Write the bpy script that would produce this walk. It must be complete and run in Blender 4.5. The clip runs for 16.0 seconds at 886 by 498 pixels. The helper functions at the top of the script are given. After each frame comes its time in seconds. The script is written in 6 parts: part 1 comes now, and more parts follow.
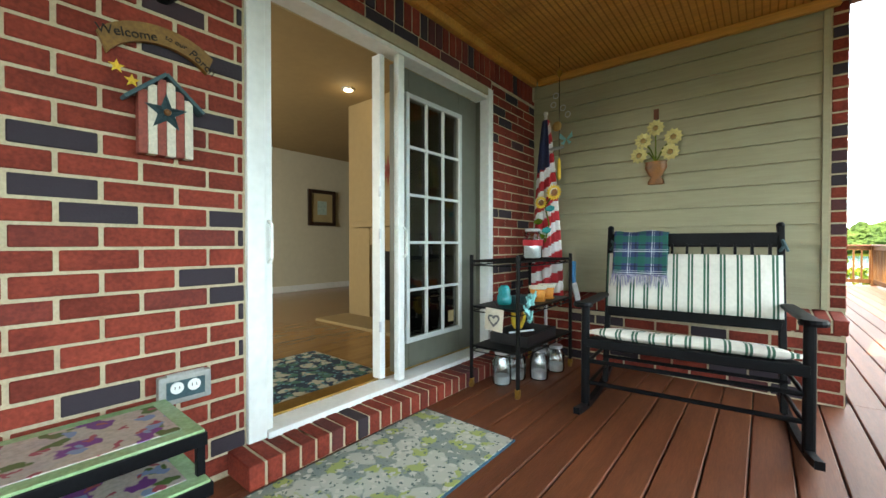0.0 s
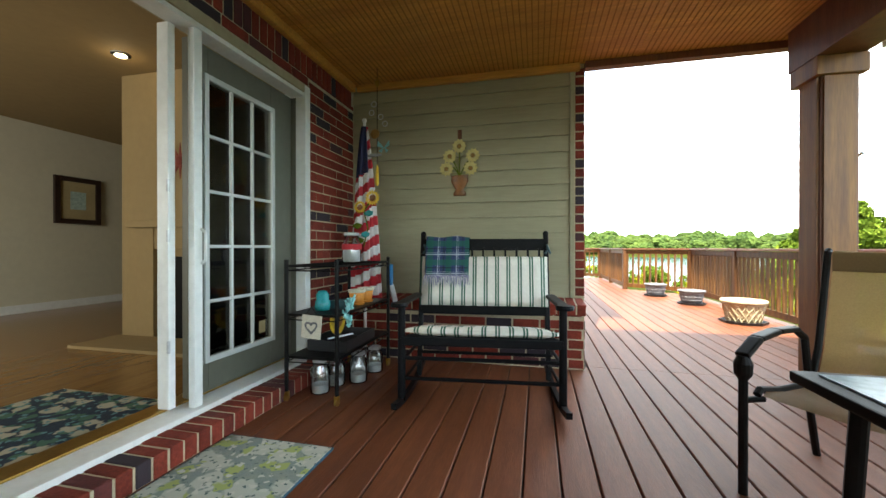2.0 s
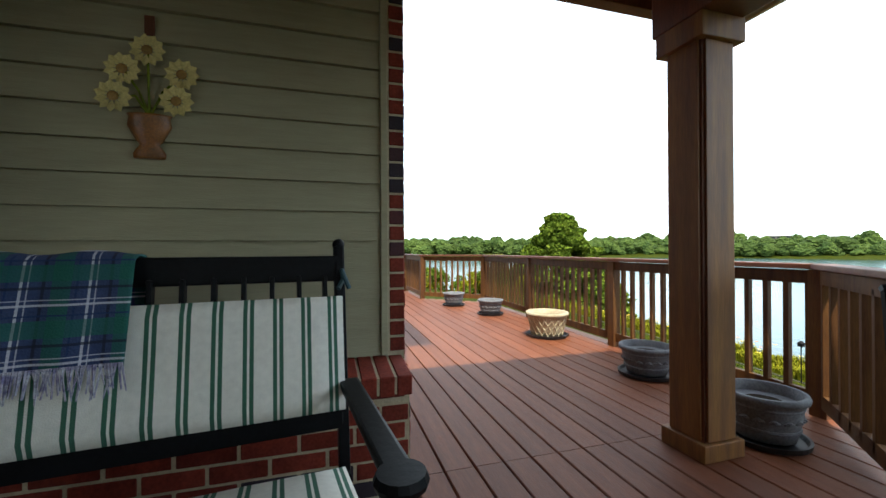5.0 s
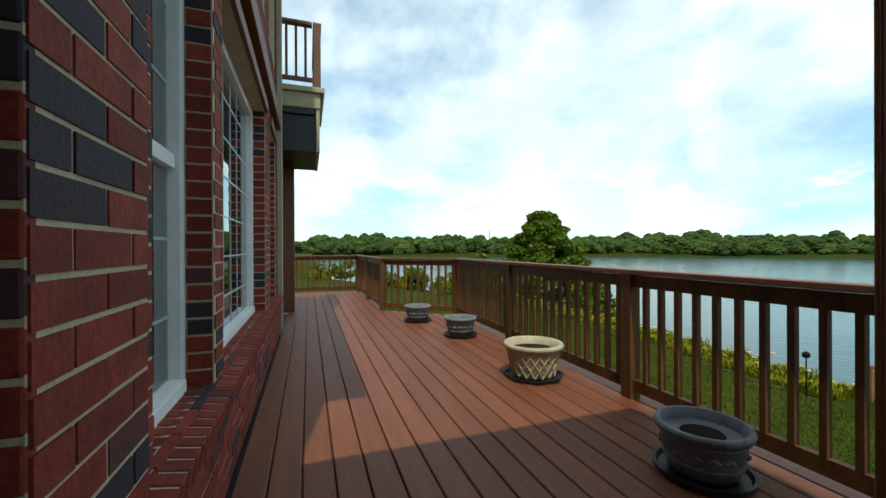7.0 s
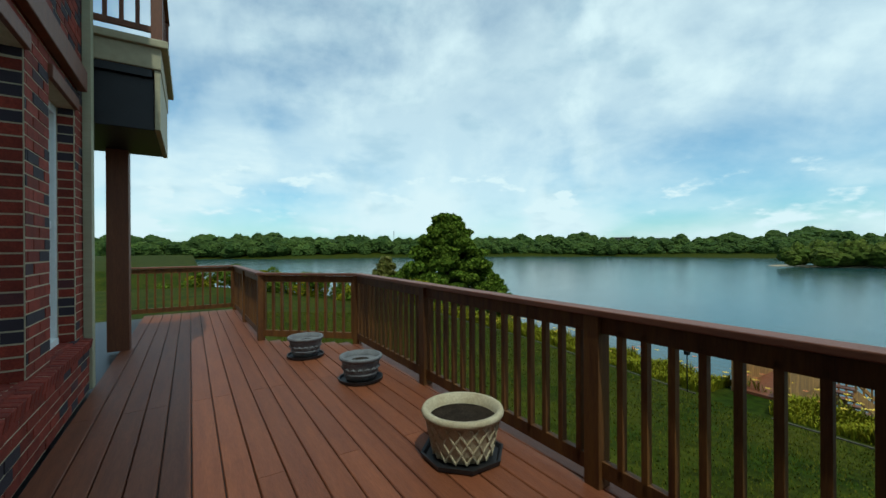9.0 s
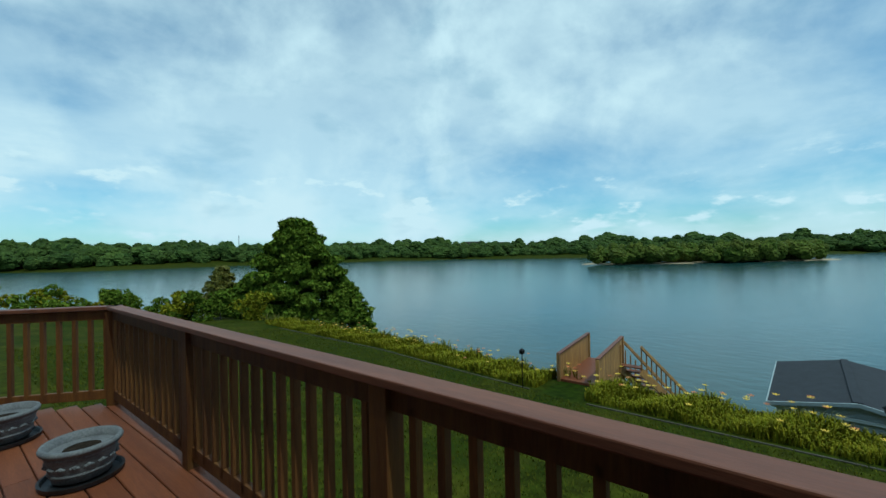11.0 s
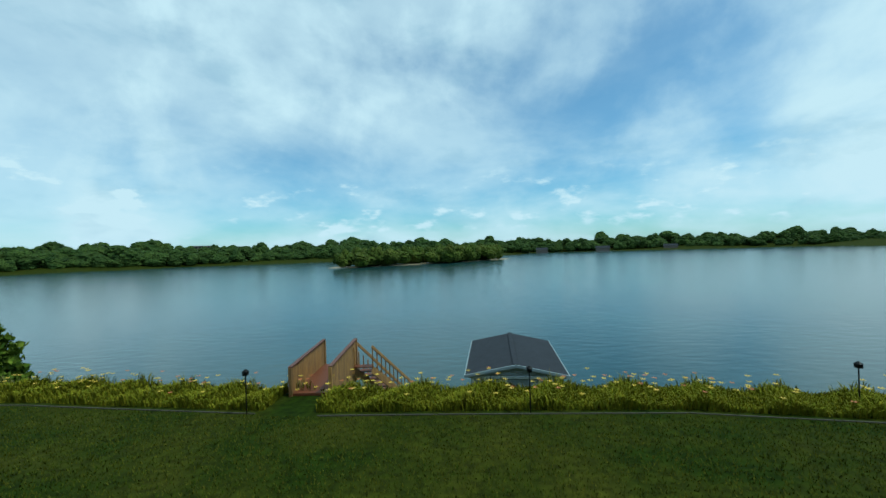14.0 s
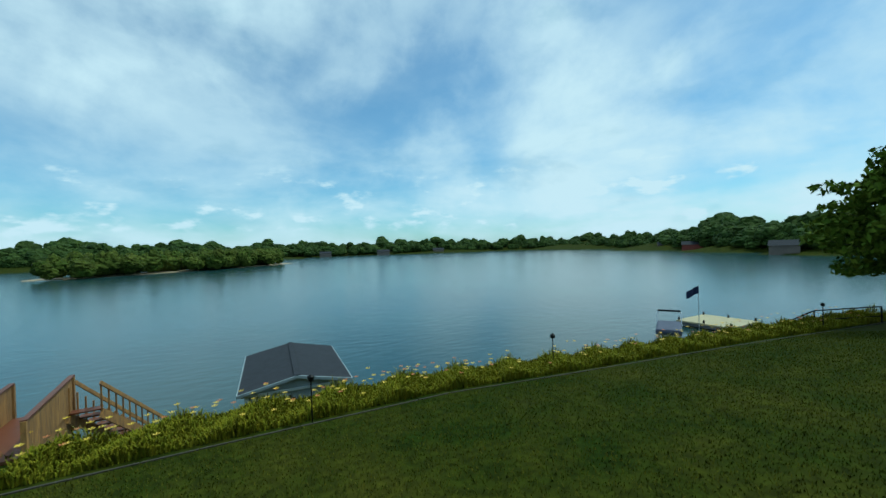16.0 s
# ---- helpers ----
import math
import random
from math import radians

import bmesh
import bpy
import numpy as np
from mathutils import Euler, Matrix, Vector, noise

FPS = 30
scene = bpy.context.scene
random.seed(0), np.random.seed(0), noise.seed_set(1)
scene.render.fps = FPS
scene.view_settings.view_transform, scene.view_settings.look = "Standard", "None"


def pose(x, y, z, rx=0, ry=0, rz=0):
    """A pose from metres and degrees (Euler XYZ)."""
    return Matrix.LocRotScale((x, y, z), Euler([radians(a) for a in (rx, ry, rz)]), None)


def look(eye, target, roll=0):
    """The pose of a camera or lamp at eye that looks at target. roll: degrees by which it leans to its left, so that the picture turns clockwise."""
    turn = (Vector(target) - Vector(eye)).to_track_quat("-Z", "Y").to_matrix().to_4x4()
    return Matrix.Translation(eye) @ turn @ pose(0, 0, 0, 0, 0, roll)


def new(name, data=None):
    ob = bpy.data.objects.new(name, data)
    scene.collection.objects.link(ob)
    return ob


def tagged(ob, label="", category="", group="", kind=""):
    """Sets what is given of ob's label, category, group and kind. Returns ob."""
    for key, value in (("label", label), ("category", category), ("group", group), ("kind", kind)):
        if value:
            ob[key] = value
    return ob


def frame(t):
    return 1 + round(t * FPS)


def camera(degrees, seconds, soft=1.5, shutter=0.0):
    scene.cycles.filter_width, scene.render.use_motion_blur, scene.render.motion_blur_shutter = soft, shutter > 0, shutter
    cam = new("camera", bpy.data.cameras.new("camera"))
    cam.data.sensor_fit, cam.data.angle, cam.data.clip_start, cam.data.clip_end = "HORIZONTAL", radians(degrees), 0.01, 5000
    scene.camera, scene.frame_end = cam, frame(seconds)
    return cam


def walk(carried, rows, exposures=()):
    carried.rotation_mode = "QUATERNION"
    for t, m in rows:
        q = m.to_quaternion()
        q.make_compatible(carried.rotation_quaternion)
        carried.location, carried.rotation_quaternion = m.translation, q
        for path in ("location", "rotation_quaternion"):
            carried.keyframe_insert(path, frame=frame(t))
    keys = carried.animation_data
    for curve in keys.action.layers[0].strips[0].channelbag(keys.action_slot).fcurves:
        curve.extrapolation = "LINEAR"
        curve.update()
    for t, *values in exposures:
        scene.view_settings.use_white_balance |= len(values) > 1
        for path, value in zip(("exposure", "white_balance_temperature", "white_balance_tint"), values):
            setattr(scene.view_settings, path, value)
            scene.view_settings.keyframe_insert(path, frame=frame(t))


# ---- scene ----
cam = camera(96.9, 16.0)
PATH = [
    (0, (1.591, 3.34, 0.94), (0.328, 4.89, 0.915), 0.0),
    (0.5, (1.63, 3.286, 0.957), (0.534, 4.959, 0.933), 0.1),
    (1, (1.656, 3.251, 0.952), (0.757, 5.037, 0.937), 0.0),
    (1.5, (1.659, 3.254, 0.946), (0.973, 5.133, 0.936), -0.0),
    (2, (1.605, 3.333, 0.943), (1.141, 5.279, 0.936), 0.0),
    (2.5, (1.483, 3.471, 0.949), (1.231, 5.455, 0.947), 0.0),
    (3, (1.379, 3.63, 0.95), (1.33, 5.629, 0.948), -0.0),
    (3.5, (1.337, 3.871, 0.957), (1.497, 5.865, 0.958), -0.0),
    (4, (1.359, 4.196, 0.979), (1.683, 6.17, 0.982), -0.2),
    (4.5, (1.453, 4.547, 0.994), (1.908, 6.494, 1.002), -0.2),
    (5, (1.63, 4.878, 1.025), (2.197, 6.797, 1.03), -0.3),
    (7.3, (2.412, 6.284, 1.099), (3.094, 8.164, 1.094), -0.2),
    (7.8, (2.533, 6.596, 1.127), (3.317, 8.436, 1.124), -0.2),
    (8.2, (2.617, 6.804, 1.149), (3.497, 8.6, 1.148), -0.3),
    (10.3, (3.116, 7.229, 1.383), (4.541, 8.632, 1.388), -0.6),
    (11, (3.507, 7.299, 1.377), (5.105, 8.502, 1.39), -1.2),
    (11.5, (3.738, 7.285, 1.417), (5.437, 8.341, 1.425), -1.2),
    (12, (3.902, 7.234, 1.451), (5.688, 8.134, 1.457), -1.3),
    (12.5, (4.014, 7.202, 1.466), (5.887, 7.904, 1.467), -1.4),
    (13, (4.056, 7.152, 1.438), (5.996, 7.637, 1.443), -1.5),
    (13.5, (4.071, 7.093, 1.419), (6.053, 7.365, 1.425), -1.6),
    (14, (4.095, 7.035, 1.42), (6.095, 7.079, 1.421), -1.8),
    (14.5, (4.086, 7.007, 1.43), (6.075, 6.794, 1.426), -1.8),
    (15, (4.068, 7.001, 1.442), (6.012, 6.532, 1.434), -1.8),
    (15.5, (4.044, 6.976, 1.459), (5.909, 6.255, 1.448), -1.8),
    (16, (4.011, 7.006, 1.465), (5.751, 6.021, 1.451), -1.8),
]
EXPOSURES = [(0, 2.52, 7000, 3), (1.5, 2.27, 7000, 3), (2.5, 1.7, 6800, 5), (3.5, 1.06, 6700, 7), (5, 0.66, 6500, 6), (7.3, -0.72, 6300, -5), (8.2, -0.96, 6100, -7), (10.3, -1.25, 5350, -15), (16, -1.27, 5250, -15)]
walk(cam, [(t, look(eye, target, roll)) for t, eye, target, roll in PATH], EXPOSURES)

# ---- light ----
SUN_FROM = Vector((-0.10, -0.50, 1.0)).normalized()
world = bpy.data.worlds.new("sky_world")
scene.world = world
world.use_nodes = True
wn, wl = world.node_tree.nodes, world.node_tree.links
wn.clear()
sky = wn.new("ShaderNodeTexSky")
sky.sky_type, sky.sun_disc = "NISHITA", False
sky.sun_elevation = math.asin(SUN_FROM.z)
sky.sun_rotation = math.atan2(SUN_FROM.x, SUN_FROM.y)
sky.air_density, sky.dust_density, sky.ozone_density = 1.0, 0.6, 2.0
coord = wn.new("ShaderNodeTexCoord")
sep = wn.new("ShaderNodeSeparateXYZ")
wl.new(coord.outputs["Generated"], sep.inputs[0])
zz = wn.new("ShaderNodeMath"); zz.operation = "MAXIMUM"; zz.inputs[1].default_value = 0.0
wl.new(sep.outputs["Z"], zz.inputs[0])
za = wn.new("ShaderNodeMath"); za.operation = "ADD"; za.inputs[1].default_value = 0.24
wl.new(zz.outputs[0], za.inputs[0])
flat = wn.new("ShaderNodeVectorMath"); flat.operation = "DIVIDE"
comb = wn.new("ShaderNodeCombineXYZ")
for i in range(3):
    wl.new(za.outputs[0], comb.inputs[i])
wl.new(coord.outputs["Generated"], flat.inputs[0])
wl.new(comb.outputs[0], flat.inputs[1])


def cloud(scale, detail, lo, hi, dist, offset, stretch, source=None):
    mp = wn.new("ShaderNodeMapping")
    mp.inputs["Location"].default_value = offset
    mp.inputs["Scale"].default_value = stretch
    wl.new(source or flat.outputs[0], mp.inputs["Vector"])
    n = wn.new("ShaderNodeTexNoise")
    n.inputs["Scale"].default_value, n.inputs["Detail"].default_value = scale, detail
    n.inputs["Roughness"].default_value, n.inputs["Distortion"].default_value = 0.55, dist
    wl.new(mp.outputs[0], n.inputs["Vector"])
    r = wn.new("ShaderNodeMapRange")
    r.interpolation_type = "SMOOTHSTEP"
    r.inputs["From Min"].default_value, r.inputs["From Max"].default_value = lo, hi
    wl.new(n.outputs["Fac"], r.inputs["Value"])
    return r.outputs[0]


def math_node(op, a, b):
    n = wn.new("ShaderNodeMath"); n.operation = op; n.use_clamp = True
    for k, v in enumerate((a, b)):
        if isinstance(v, (int, float)):
            n.inputs[k].default_value = v
        else:
            wl.new(v, n.inputs[k])
    return n.outputs[0]


def band(lo, hi):
    r = wn.new("ShaderNodeMapRange"); r.interpolation_type = "SMOOTHSTEP"
    r.inputs["From Min"].default_value, r.inputs["From Max"].default_value = lo, hi
    wl.new(sep.outputs["Z"], r.inputs["Value"])
    return r.outputs[0]


veil = cloud(0.8, 10, 0.30, 0.60, 0.2, (6.4, 0.9, 0), (1, 1, 1))
streak = cloud(3.4, 10, 0.42, 0.64, 0.15, (5.6, 2.3, 0), (1, 1, 1), coord.outputs["Generated"])
puff = cloud(10.0, 9, 0.55, 0.70, 0.0, (7.3, 4.2, 0.4), (1, 1, 2.6), coord.outputs["Generated"])
shade = cloud(5.5, 9, 0.52, 0.72, 0.2, (1.2, 9.4, 0), (1, 1, 2.2), coord.outputs["Generated"])
low = math_node("MULTIPLY", band(0.02, 0.06), math_node("SUBTRACT", 1.0, band(0.13, 0.22)))
puff = math_node("MULTIPLY", puff, low)
bg_sky = wn.new("ShaderNodeBackground")
bg_sky.inputs["Strength"].default_value = 0.25
azure = wn.new("ShaderNodeMix"); azure.data_type, azure.blend_type = "RGBA", "MULTIPLY"
azure.inputs["Factor"].default_value = 1.0
azure.inputs["B"].default_value = (0.72, 1.0, 1.08, 1)
wl.new(sky.outputs[0], azure.inputs["A"])
wl.new(azure.outputs["Result"], bg_sky.inputs["Color"])
bg_cloud = wn.new("ShaderNodeBackground")
bg_cloud.inputs["Strength"].default_value = 1.9
tone = wn.new("ShaderNodeMix"); tone.data_type = "RGBA"
tone.inputs["A"].default_value, tone.inputs["B"].default_value = (0.94, 0.99, 1.04, 1), (0.76, 0.85, 0.93, 1)
wl.new(math_node("SUBTRACT", shade, puff), tone.inputs["Factor"])
wl.new(tone.outputs["Result"], bg_cloud.inputs["Color"])
thin = math_node("MULTIPLY", veil, 0.60)
thin = math_node("ADD", thin, math_node("MULTIPLY", streak, 0.34))
cov_out = math_node("ADD", math_node("ADD", thin, 0.14), math_node("MULTIPLY", puff, 0.7))
mixw = wn.new("ShaderNodeMixShader")
outw = wn.new("ShaderNodeOutputWorld")
wl.new(cov_out, mixw.inputs[0])
wl.new(bg_sky.outputs[0], mixw.inputs[1])
wl.new(bg_cloud.outputs[0], mixw.inputs[2])
wl.new(mixw.outputs[0], outw.inputs["Surface"])

sun = new("sun", bpy.data.lights.new("sun", "SUN"))
sun.data.energy, sun.data.angle, sun.data.color = 5.0, radians(0.6), (1.0, 0.94, 0.84)
sun.matrix_world = look(SUN_FROM * 50, (0, 0, 0))


# ---- materials ----
def mat(name, base, rough=0.6, vary=0.15, scale=4.0, metal=0.0, bump=0.0, bump_scale=60.0, stretch=(1, 1, 1), alt=None, rand=None, spec=0.5, fine=None, spread=0.22):
    """Two scales of colour noise, fine relief, and optional variation by object or island."""
    m = bpy.data.materials.new(name)
    m.use_nodes = True
    n, l = m.node_tree.nodes, m.node_tree.links
    b = n["Principled BSDF"]
    b.inputs["Roughness"].default_value, b.inputs["Metallic"].default_value = rough, metal
    b.inputs["Specular IOR Level"].default_value = spec
    tc = n.new("ShaderNodeTexCoord")
    mp = n.new("ShaderNodeMapping")
    mp.inputs["Scale"].default_value = stretch
    l.new(tc.outputs["Object"], mp.inputs[0])
    src = mp.outputs[0]
    if rand:
        info = n.new("ShaderNodeObjectInfo" if rand == "object" else "ShaderNodeNewGeometry")
        value = info.outputs["Random"] if rand == "object" else info.outputs["Random Per Island"]
        add = n.new("ShaderNodeVectorMath"); add.operation = "MULTIPLY_ADD"
        add.inputs[1].default_value = (37, 23, 11)
        l.new(value, add.inputs[0]); l.new(src, add.inputs[2])
        src = add.outputs[0]
    big = n.new("ShaderNodeTexNoise")
    big.inputs["Scale"].default_value, big.inputs["Detail"].default_value = scale, 5
    l.new(src, big.inputs["Vector"])
    small = n.new("ShaderNodeTexNoise")
    small.inputs["Scale"].default_value, small.inputs["Detail"].default_value = fine or scale * 9, 4
    l.new(src, small.inputs["Vector"])
    mix = n.new("ShaderNodeMix"); mix.data_type = "RGBA"
    c2 = alt or tuple(c * 0.55 for c in base)
    mix.inputs["A"].default_value, mix.inputs["B"].default_value = (*base, 1), (*c2, 1)
    f = n.new("ShaderNodeMapRange"); f.inputs["From Min"].default_value, f.inputs["From Max"].default_value = 0.35, 0.7
    f.inputs["To Max"].default_value = 1.0 if alt else min(1, vary * 3)
    l.new(big.outputs["Fac"], f.inputs["Value"]); l.new(f.outputs[0], mix.inputs["Factor"])
    hsv = n.new("ShaderNodeHueSaturation")
    g = n.new("ShaderNodeMapRange"); g.inputs["To Min"].default_value, g.inputs["To Max"].default_value = 1 - vary, 1 + vary
    g.inputs["From Min"].default_value, g.inputs["From Max"].default_value = 0.3, 0.7
    l.new(small.outputs["Fac"], g.inputs["Value"]); l.new(g.outputs[0], hsv.inputs["Value"])
    l.new(mix.outputs["Result"], hsv.inputs["Color"])
    col = hsv.outputs[0]
    if rand:
        h2 = n.new("ShaderNodeHueSaturation")
        g2 = n.new("ShaderNodeMapRange"); g2.inputs["To Min"].default_value, g2.inputs["To Max"].default_value = 1 - spread, 1 + spread
        l.new(value, g2.inputs["Value"]); l.new(g2.outputs[0], h2.inputs["Value"]); l.new(col, h2.inputs["Color"])
        col = h2.outputs[0]
    l.new(col, b.inputs["Base Color"])
    if bump:
        bn = n.new("ShaderNodeTexNoise"); bn.inputs["Scale"].default_value, bn.inputs["Detail"].default_value = bump_scale, 4
        l.new(src, bn.inputs["Vector"])
        bp = n.new("ShaderNodeBump"); bp.inputs["Strength"].default_value, bp.inputs["Distance"].default_value = bump, 0.004
        l.new(bn.outputs["Fac"], bp.inputs["Height"]); l.new(bp.outputs[0], b.inputs["Normal"])
    m["c"] = 1
    return m


def brick_mat(name, rand, dark=0.75):
    """Red bricks, one in five dark purple-grey, picked by a random value per piece."""
    m = mat(name, (0.215, 0.036, 0.021), 0.8, 0.22, 9, bump=0.5, bump_scale=90, rand=rand, alt=(0.14, 0.023, 0.015), spec=0.25)
    n, l = m.node_tree.nodes, m.node_tree.links
    b = n["Principled BSDF"]
    old = b.inputs["Base Color"].links[0].from_socket
    info = n.new("ShaderNodeObjectInfo" if rand == "object" else "ShaderNodeNewGeometry")
    value = info.outputs["Random"] if rand == "object" else info.outputs["Random Per Island"]
    m1 = n.new("ShaderNodeMath"); m1.operation = "MULTIPLY"; m1.inputs[1].default_value = 17.31
    l.new(value, m1.inputs[0])
    m2 = n.new("ShaderNodeMath"); m2.operation = "FRACT"; l.new(m1.outputs[0], m2.inputs[0])
    m3 = n.new("ShaderNodeMapRange"); m3.inputs["From Min"].default_value, m3.inputs["From Max"].default_value = dark, dark + 0.07
    l.new(m2.outputs[0], m3.inputs["Value"])
    mx = n.new("ShaderNodeMix"); mx.data_type = "RGBA"
    mx.inputs["B"].default_value = (0.036, 0.028, 0.036, 1)
    l.new(m3.outputs[0], mx.inputs["Factor"]); l.new(old, mx.inputs["A"])
    l.new(mx.outputs["Result"], b.inputs["Base Color"])
    return m


def stripes(m, axis, bands, pitch, offset=0.0, only=None):
    """Lay colour bands over a material along one object axis: bands are (from, to, colour) in parts of the pitch."""
    n, l = m.node_tree.nodes, m.node_tree.links
    b = n["Principled BSDF"]
    tc = n.new("ShaderNodeTexCoord")
    sp = n.new("ShaderNodeSeparateXYZ"); l.new(tc.outputs["Object"], sp.inputs[0])
    a = n.new("ShaderNodeMath"); a.operation = "MULTIPLY_ADD"
    a.inputs[1].default_value, a.inputs[2].default_value = 1 / pitch, 50 + offset
    l.new(sp.outputs[axis], a.inputs[0])
    fr = n.new("ShaderNodeMath"); fr.operation = "FRACT"; l.new(a.outputs[0], fr.inputs[0])
    for lo, hi, colour, amount in bands:
        c = n.new("ShaderNodeMath"); c.operation = "COMPARE"
        c.inputs[1].default_value, c.inputs[2].default_value = (lo + hi) / 2, (hi - lo) / 2
        l.new(fr.outputs[0], c.inputs[0])
        k = n.new("ShaderNodeMath"); k.operation = "MULTIPLY"; k.inputs[1].default_value = amount
        l.new(c.outputs[0], k.inputs[0])
        mx = n.new("ShaderNodeMix"); mx.data_type = "RGBA"
        l.new(b.inputs["Base Color"].links[0].from_socket, mx.inputs["A"])
        mx.inputs["B"].default_value = (*colour, 1)
        l.new(k.outputs[0], mx.inputs["Factor"]); l.new(mx.outputs["Result"], b.inputs["Base Color"])
    return m


def blooms(m, layers):
    """Scatter petal-like cells over a material: layers are (scale, size, colour, offset)."""
    n, l = m.node_tree.nodes, m.node_tree.links
    b = n["Principled BSDF"]
    tc = n.new("ShaderNodeTexCoord")
    for scale, size, colour, off in layers:
        mp = n.new("ShaderNodeMapping"); mp.inputs["Location"].default_value = (off, off * 0.7, 0)
        l.new(tc.outputs["Object"], mp.inputs[0])
        wob = n.new("ShaderNodeTexNoise"); wob.inputs["Scale"].default_value = scale * 2.2
        l.new(mp.outputs[0], wob.inputs["Vector"])
        vm = n.new("ShaderNodeVectorMath"); vm.operation = "MULTIPLY_ADD"
        vm.inputs[1].default_value = (0.9 / scale,) * 3
        l.new(wob.outputs["Color"], vm.inputs[0]); l.new(mp.outputs[0], vm.inputs[2])
        v = n.new("ShaderNodeTexVoronoi"); v.inputs["Scale"].default_value = scale
        v.voronoi_dimensions = "2D"
        l.new(vm.outputs[0], v.inputs["Vector"])
        r = n.new("ShaderNodeMapRange")
        r.inputs["From Min"].default_value, r.inputs["From Max"].default_value = size, size * 0.8
        l.new(v.outputs["Distance"], r.inputs["Value"])
        mx = n.new("ShaderNodeMix"); mx.data_type = "RGBA"
        l.new(b.inputs["Base Color"].links[0].from_socket, mx.inputs["A"])
        mx.inputs["B"].default_value = (*colour, 1)
        l.new(r.outputs[0], mx.inputs["Factor"]); l.new(mx.outputs["Result"], b.inputs["Base Color"])
    return m


def glass_mat(name, tint=(0.9, 0.97, 0.97), rough=0.0, mix=0.12):
    """A thin pane: mostly clear, with a mirror's share of gloss."""
    m = bpy.data.materials.new(name)
    m.use_nodes = True
    n, l = m.node_tree.nodes, m.node_tree.links
    n.remove(n["Principled BSDF"])
    t = n.new("ShaderNodeBsdfTransparent"); t.inputs[0].default_value = (*tint, 1)
    g = n.new("ShaderNodeBsdfGlossy"); g.inputs["Roughness"].default_value = rough
    fr = n.new("ShaderNodeFresnel"); fr.inputs[0].default_value = 1.5
    ad = n.new("ShaderNodeMath"); ad.operation = "ADD"; ad.use_clamp = True; ad.inputs[1].default_value = mix
    l.new(fr.outputs[0], ad.inputs[0])
    s = n.new("ShaderNodeMixShader")
    l.new(ad.outputs[0], s.inputs[0]); l.new(t.outputs[0], s.inputs[1]); l.new(g.outputs[0], s.inputs[2])
    l.new(s.outputs[0], n["Material Output"].inputs["Surface"])
    return m


BRICK, BRICKS = brick_mat("brick", "object"), brick_mat("bricks", "island")
RED_BRICK = brick_mat("red_brick", "object", 0.93)
MORTAR = mat("mortar", (0.47, 0.40, 0.27), 0.95, 0.12, 12, bump=0.6, bump_scale=140)
DECK = mat("deck_board", (0.178, 0.058, 0.024), 0.52, 0.16, 2.2, bump=0.35, bump_scale=50, stretch=(9, 0.7, 9), rand="object", alt=(0.135, 0.042, 0.019), spec=0.28, spread=0.11)
SIDING = mat("siding_paint", (0.36, 0.34, 0.22), 0.7, 0.06, 1.2, bump=0.35, bump_scale=40, stretch=(0.6, 4, 6), alt=(0.325, 0.305, 0.195))
WHITE = mat("white_trim", (0.78, 0.80, 0.78), 0.4, 0.05, 3, alt=(0.70, 0.73, 0.71))
DOOR_GREY = mat("door_paint", (0.115, 0.118, 0.09), 0.5, 0.06, 2)
# pale aqua holds the glass reflection that veils grilles between the panes
VEILED_GRILLE = mat("veiled_grille", (0.34, 0.50, 0.49), 0.4, 0.05, 3)
MUNTIN = mat("muntin_paint", (0.50, 0.54, 0.53), 0.45, 0.05, 3)
PLY = mat("ceiling_plywood", (0.56, 0.28, 0.055), 0.5, 0.18, 1.4, stretch=(0.5, 5, 5), bump=0.15, bump_scale=30, alt=(0.45, 0.20, 0.04))
PLY_GROOVE = mat("plywood_groove", (0.33, 0.155, 0.03), 0.7, 0.15, 3)
STAIN = mat("stained_wood", (0.15, 0.052, 0.021), 0.55, 0.2, 3, stretch=(6, 6, 0.6), bump=0.25, bump_scale=40, alt=(0.11, 0.036, 0.017))
CEDAR = mat("rail_wood", (0.135, 0.056, 0.012), 0.6, 0.2, 3, stretch=(6, 6, 0.6), bump=0.25, bump_scale=40, rand="object", alt=(0.075, 0.026, 0.008), spec=0.3)
POST_WOOD = mat("post_cladding", (0.27, 0.12, 0.028), 0.55, 0.15, 2.5, stretch=(6, 6, 0.5), bump=0.2, bump_scale=40, alt=(0.15, 0.065, 0.025))
CAP = mat("rail_cap_wood", (0.17, 0.060, 0.030), 0.55, 0.15, 2.5, stretch=(6, 0.5, 6), bump=0.2, bump_scale=50, rand="object", alt=(0.11, 0.036, 0.019))
FASCIA = mat("fascia_paint", (0.40, 0.35, 0.22), 0.6, 0.08, 2)
BLACK = mat("black_paint", (0.005, 0.0055, 0.007), 0.45, 0.2, 8, bump=0.15, spec=0.12)
IRON = mat("dark_iron", (0.006, 0.0055, 0.0055), 0.45, 0.2, 10, spec=0.15)
CUSHION = stripes(mat("striped_canvas", (0.70, 0.69, 0.62), 0.9, 0.06, 6, bump=0.4, bump_scale=300), "X",
                  [(0.08, 0.22, (0.0, 0.085, 0.045), 0.95), (0.30, 0.44, (0.0, 0.085, 0.045), 0.95)], 0.079)
PLAID = mat("plaid_wool", (0.03, 0.05, 0.13), 0.95, 0.15, 30, bump=0.6, bump_scale=200)
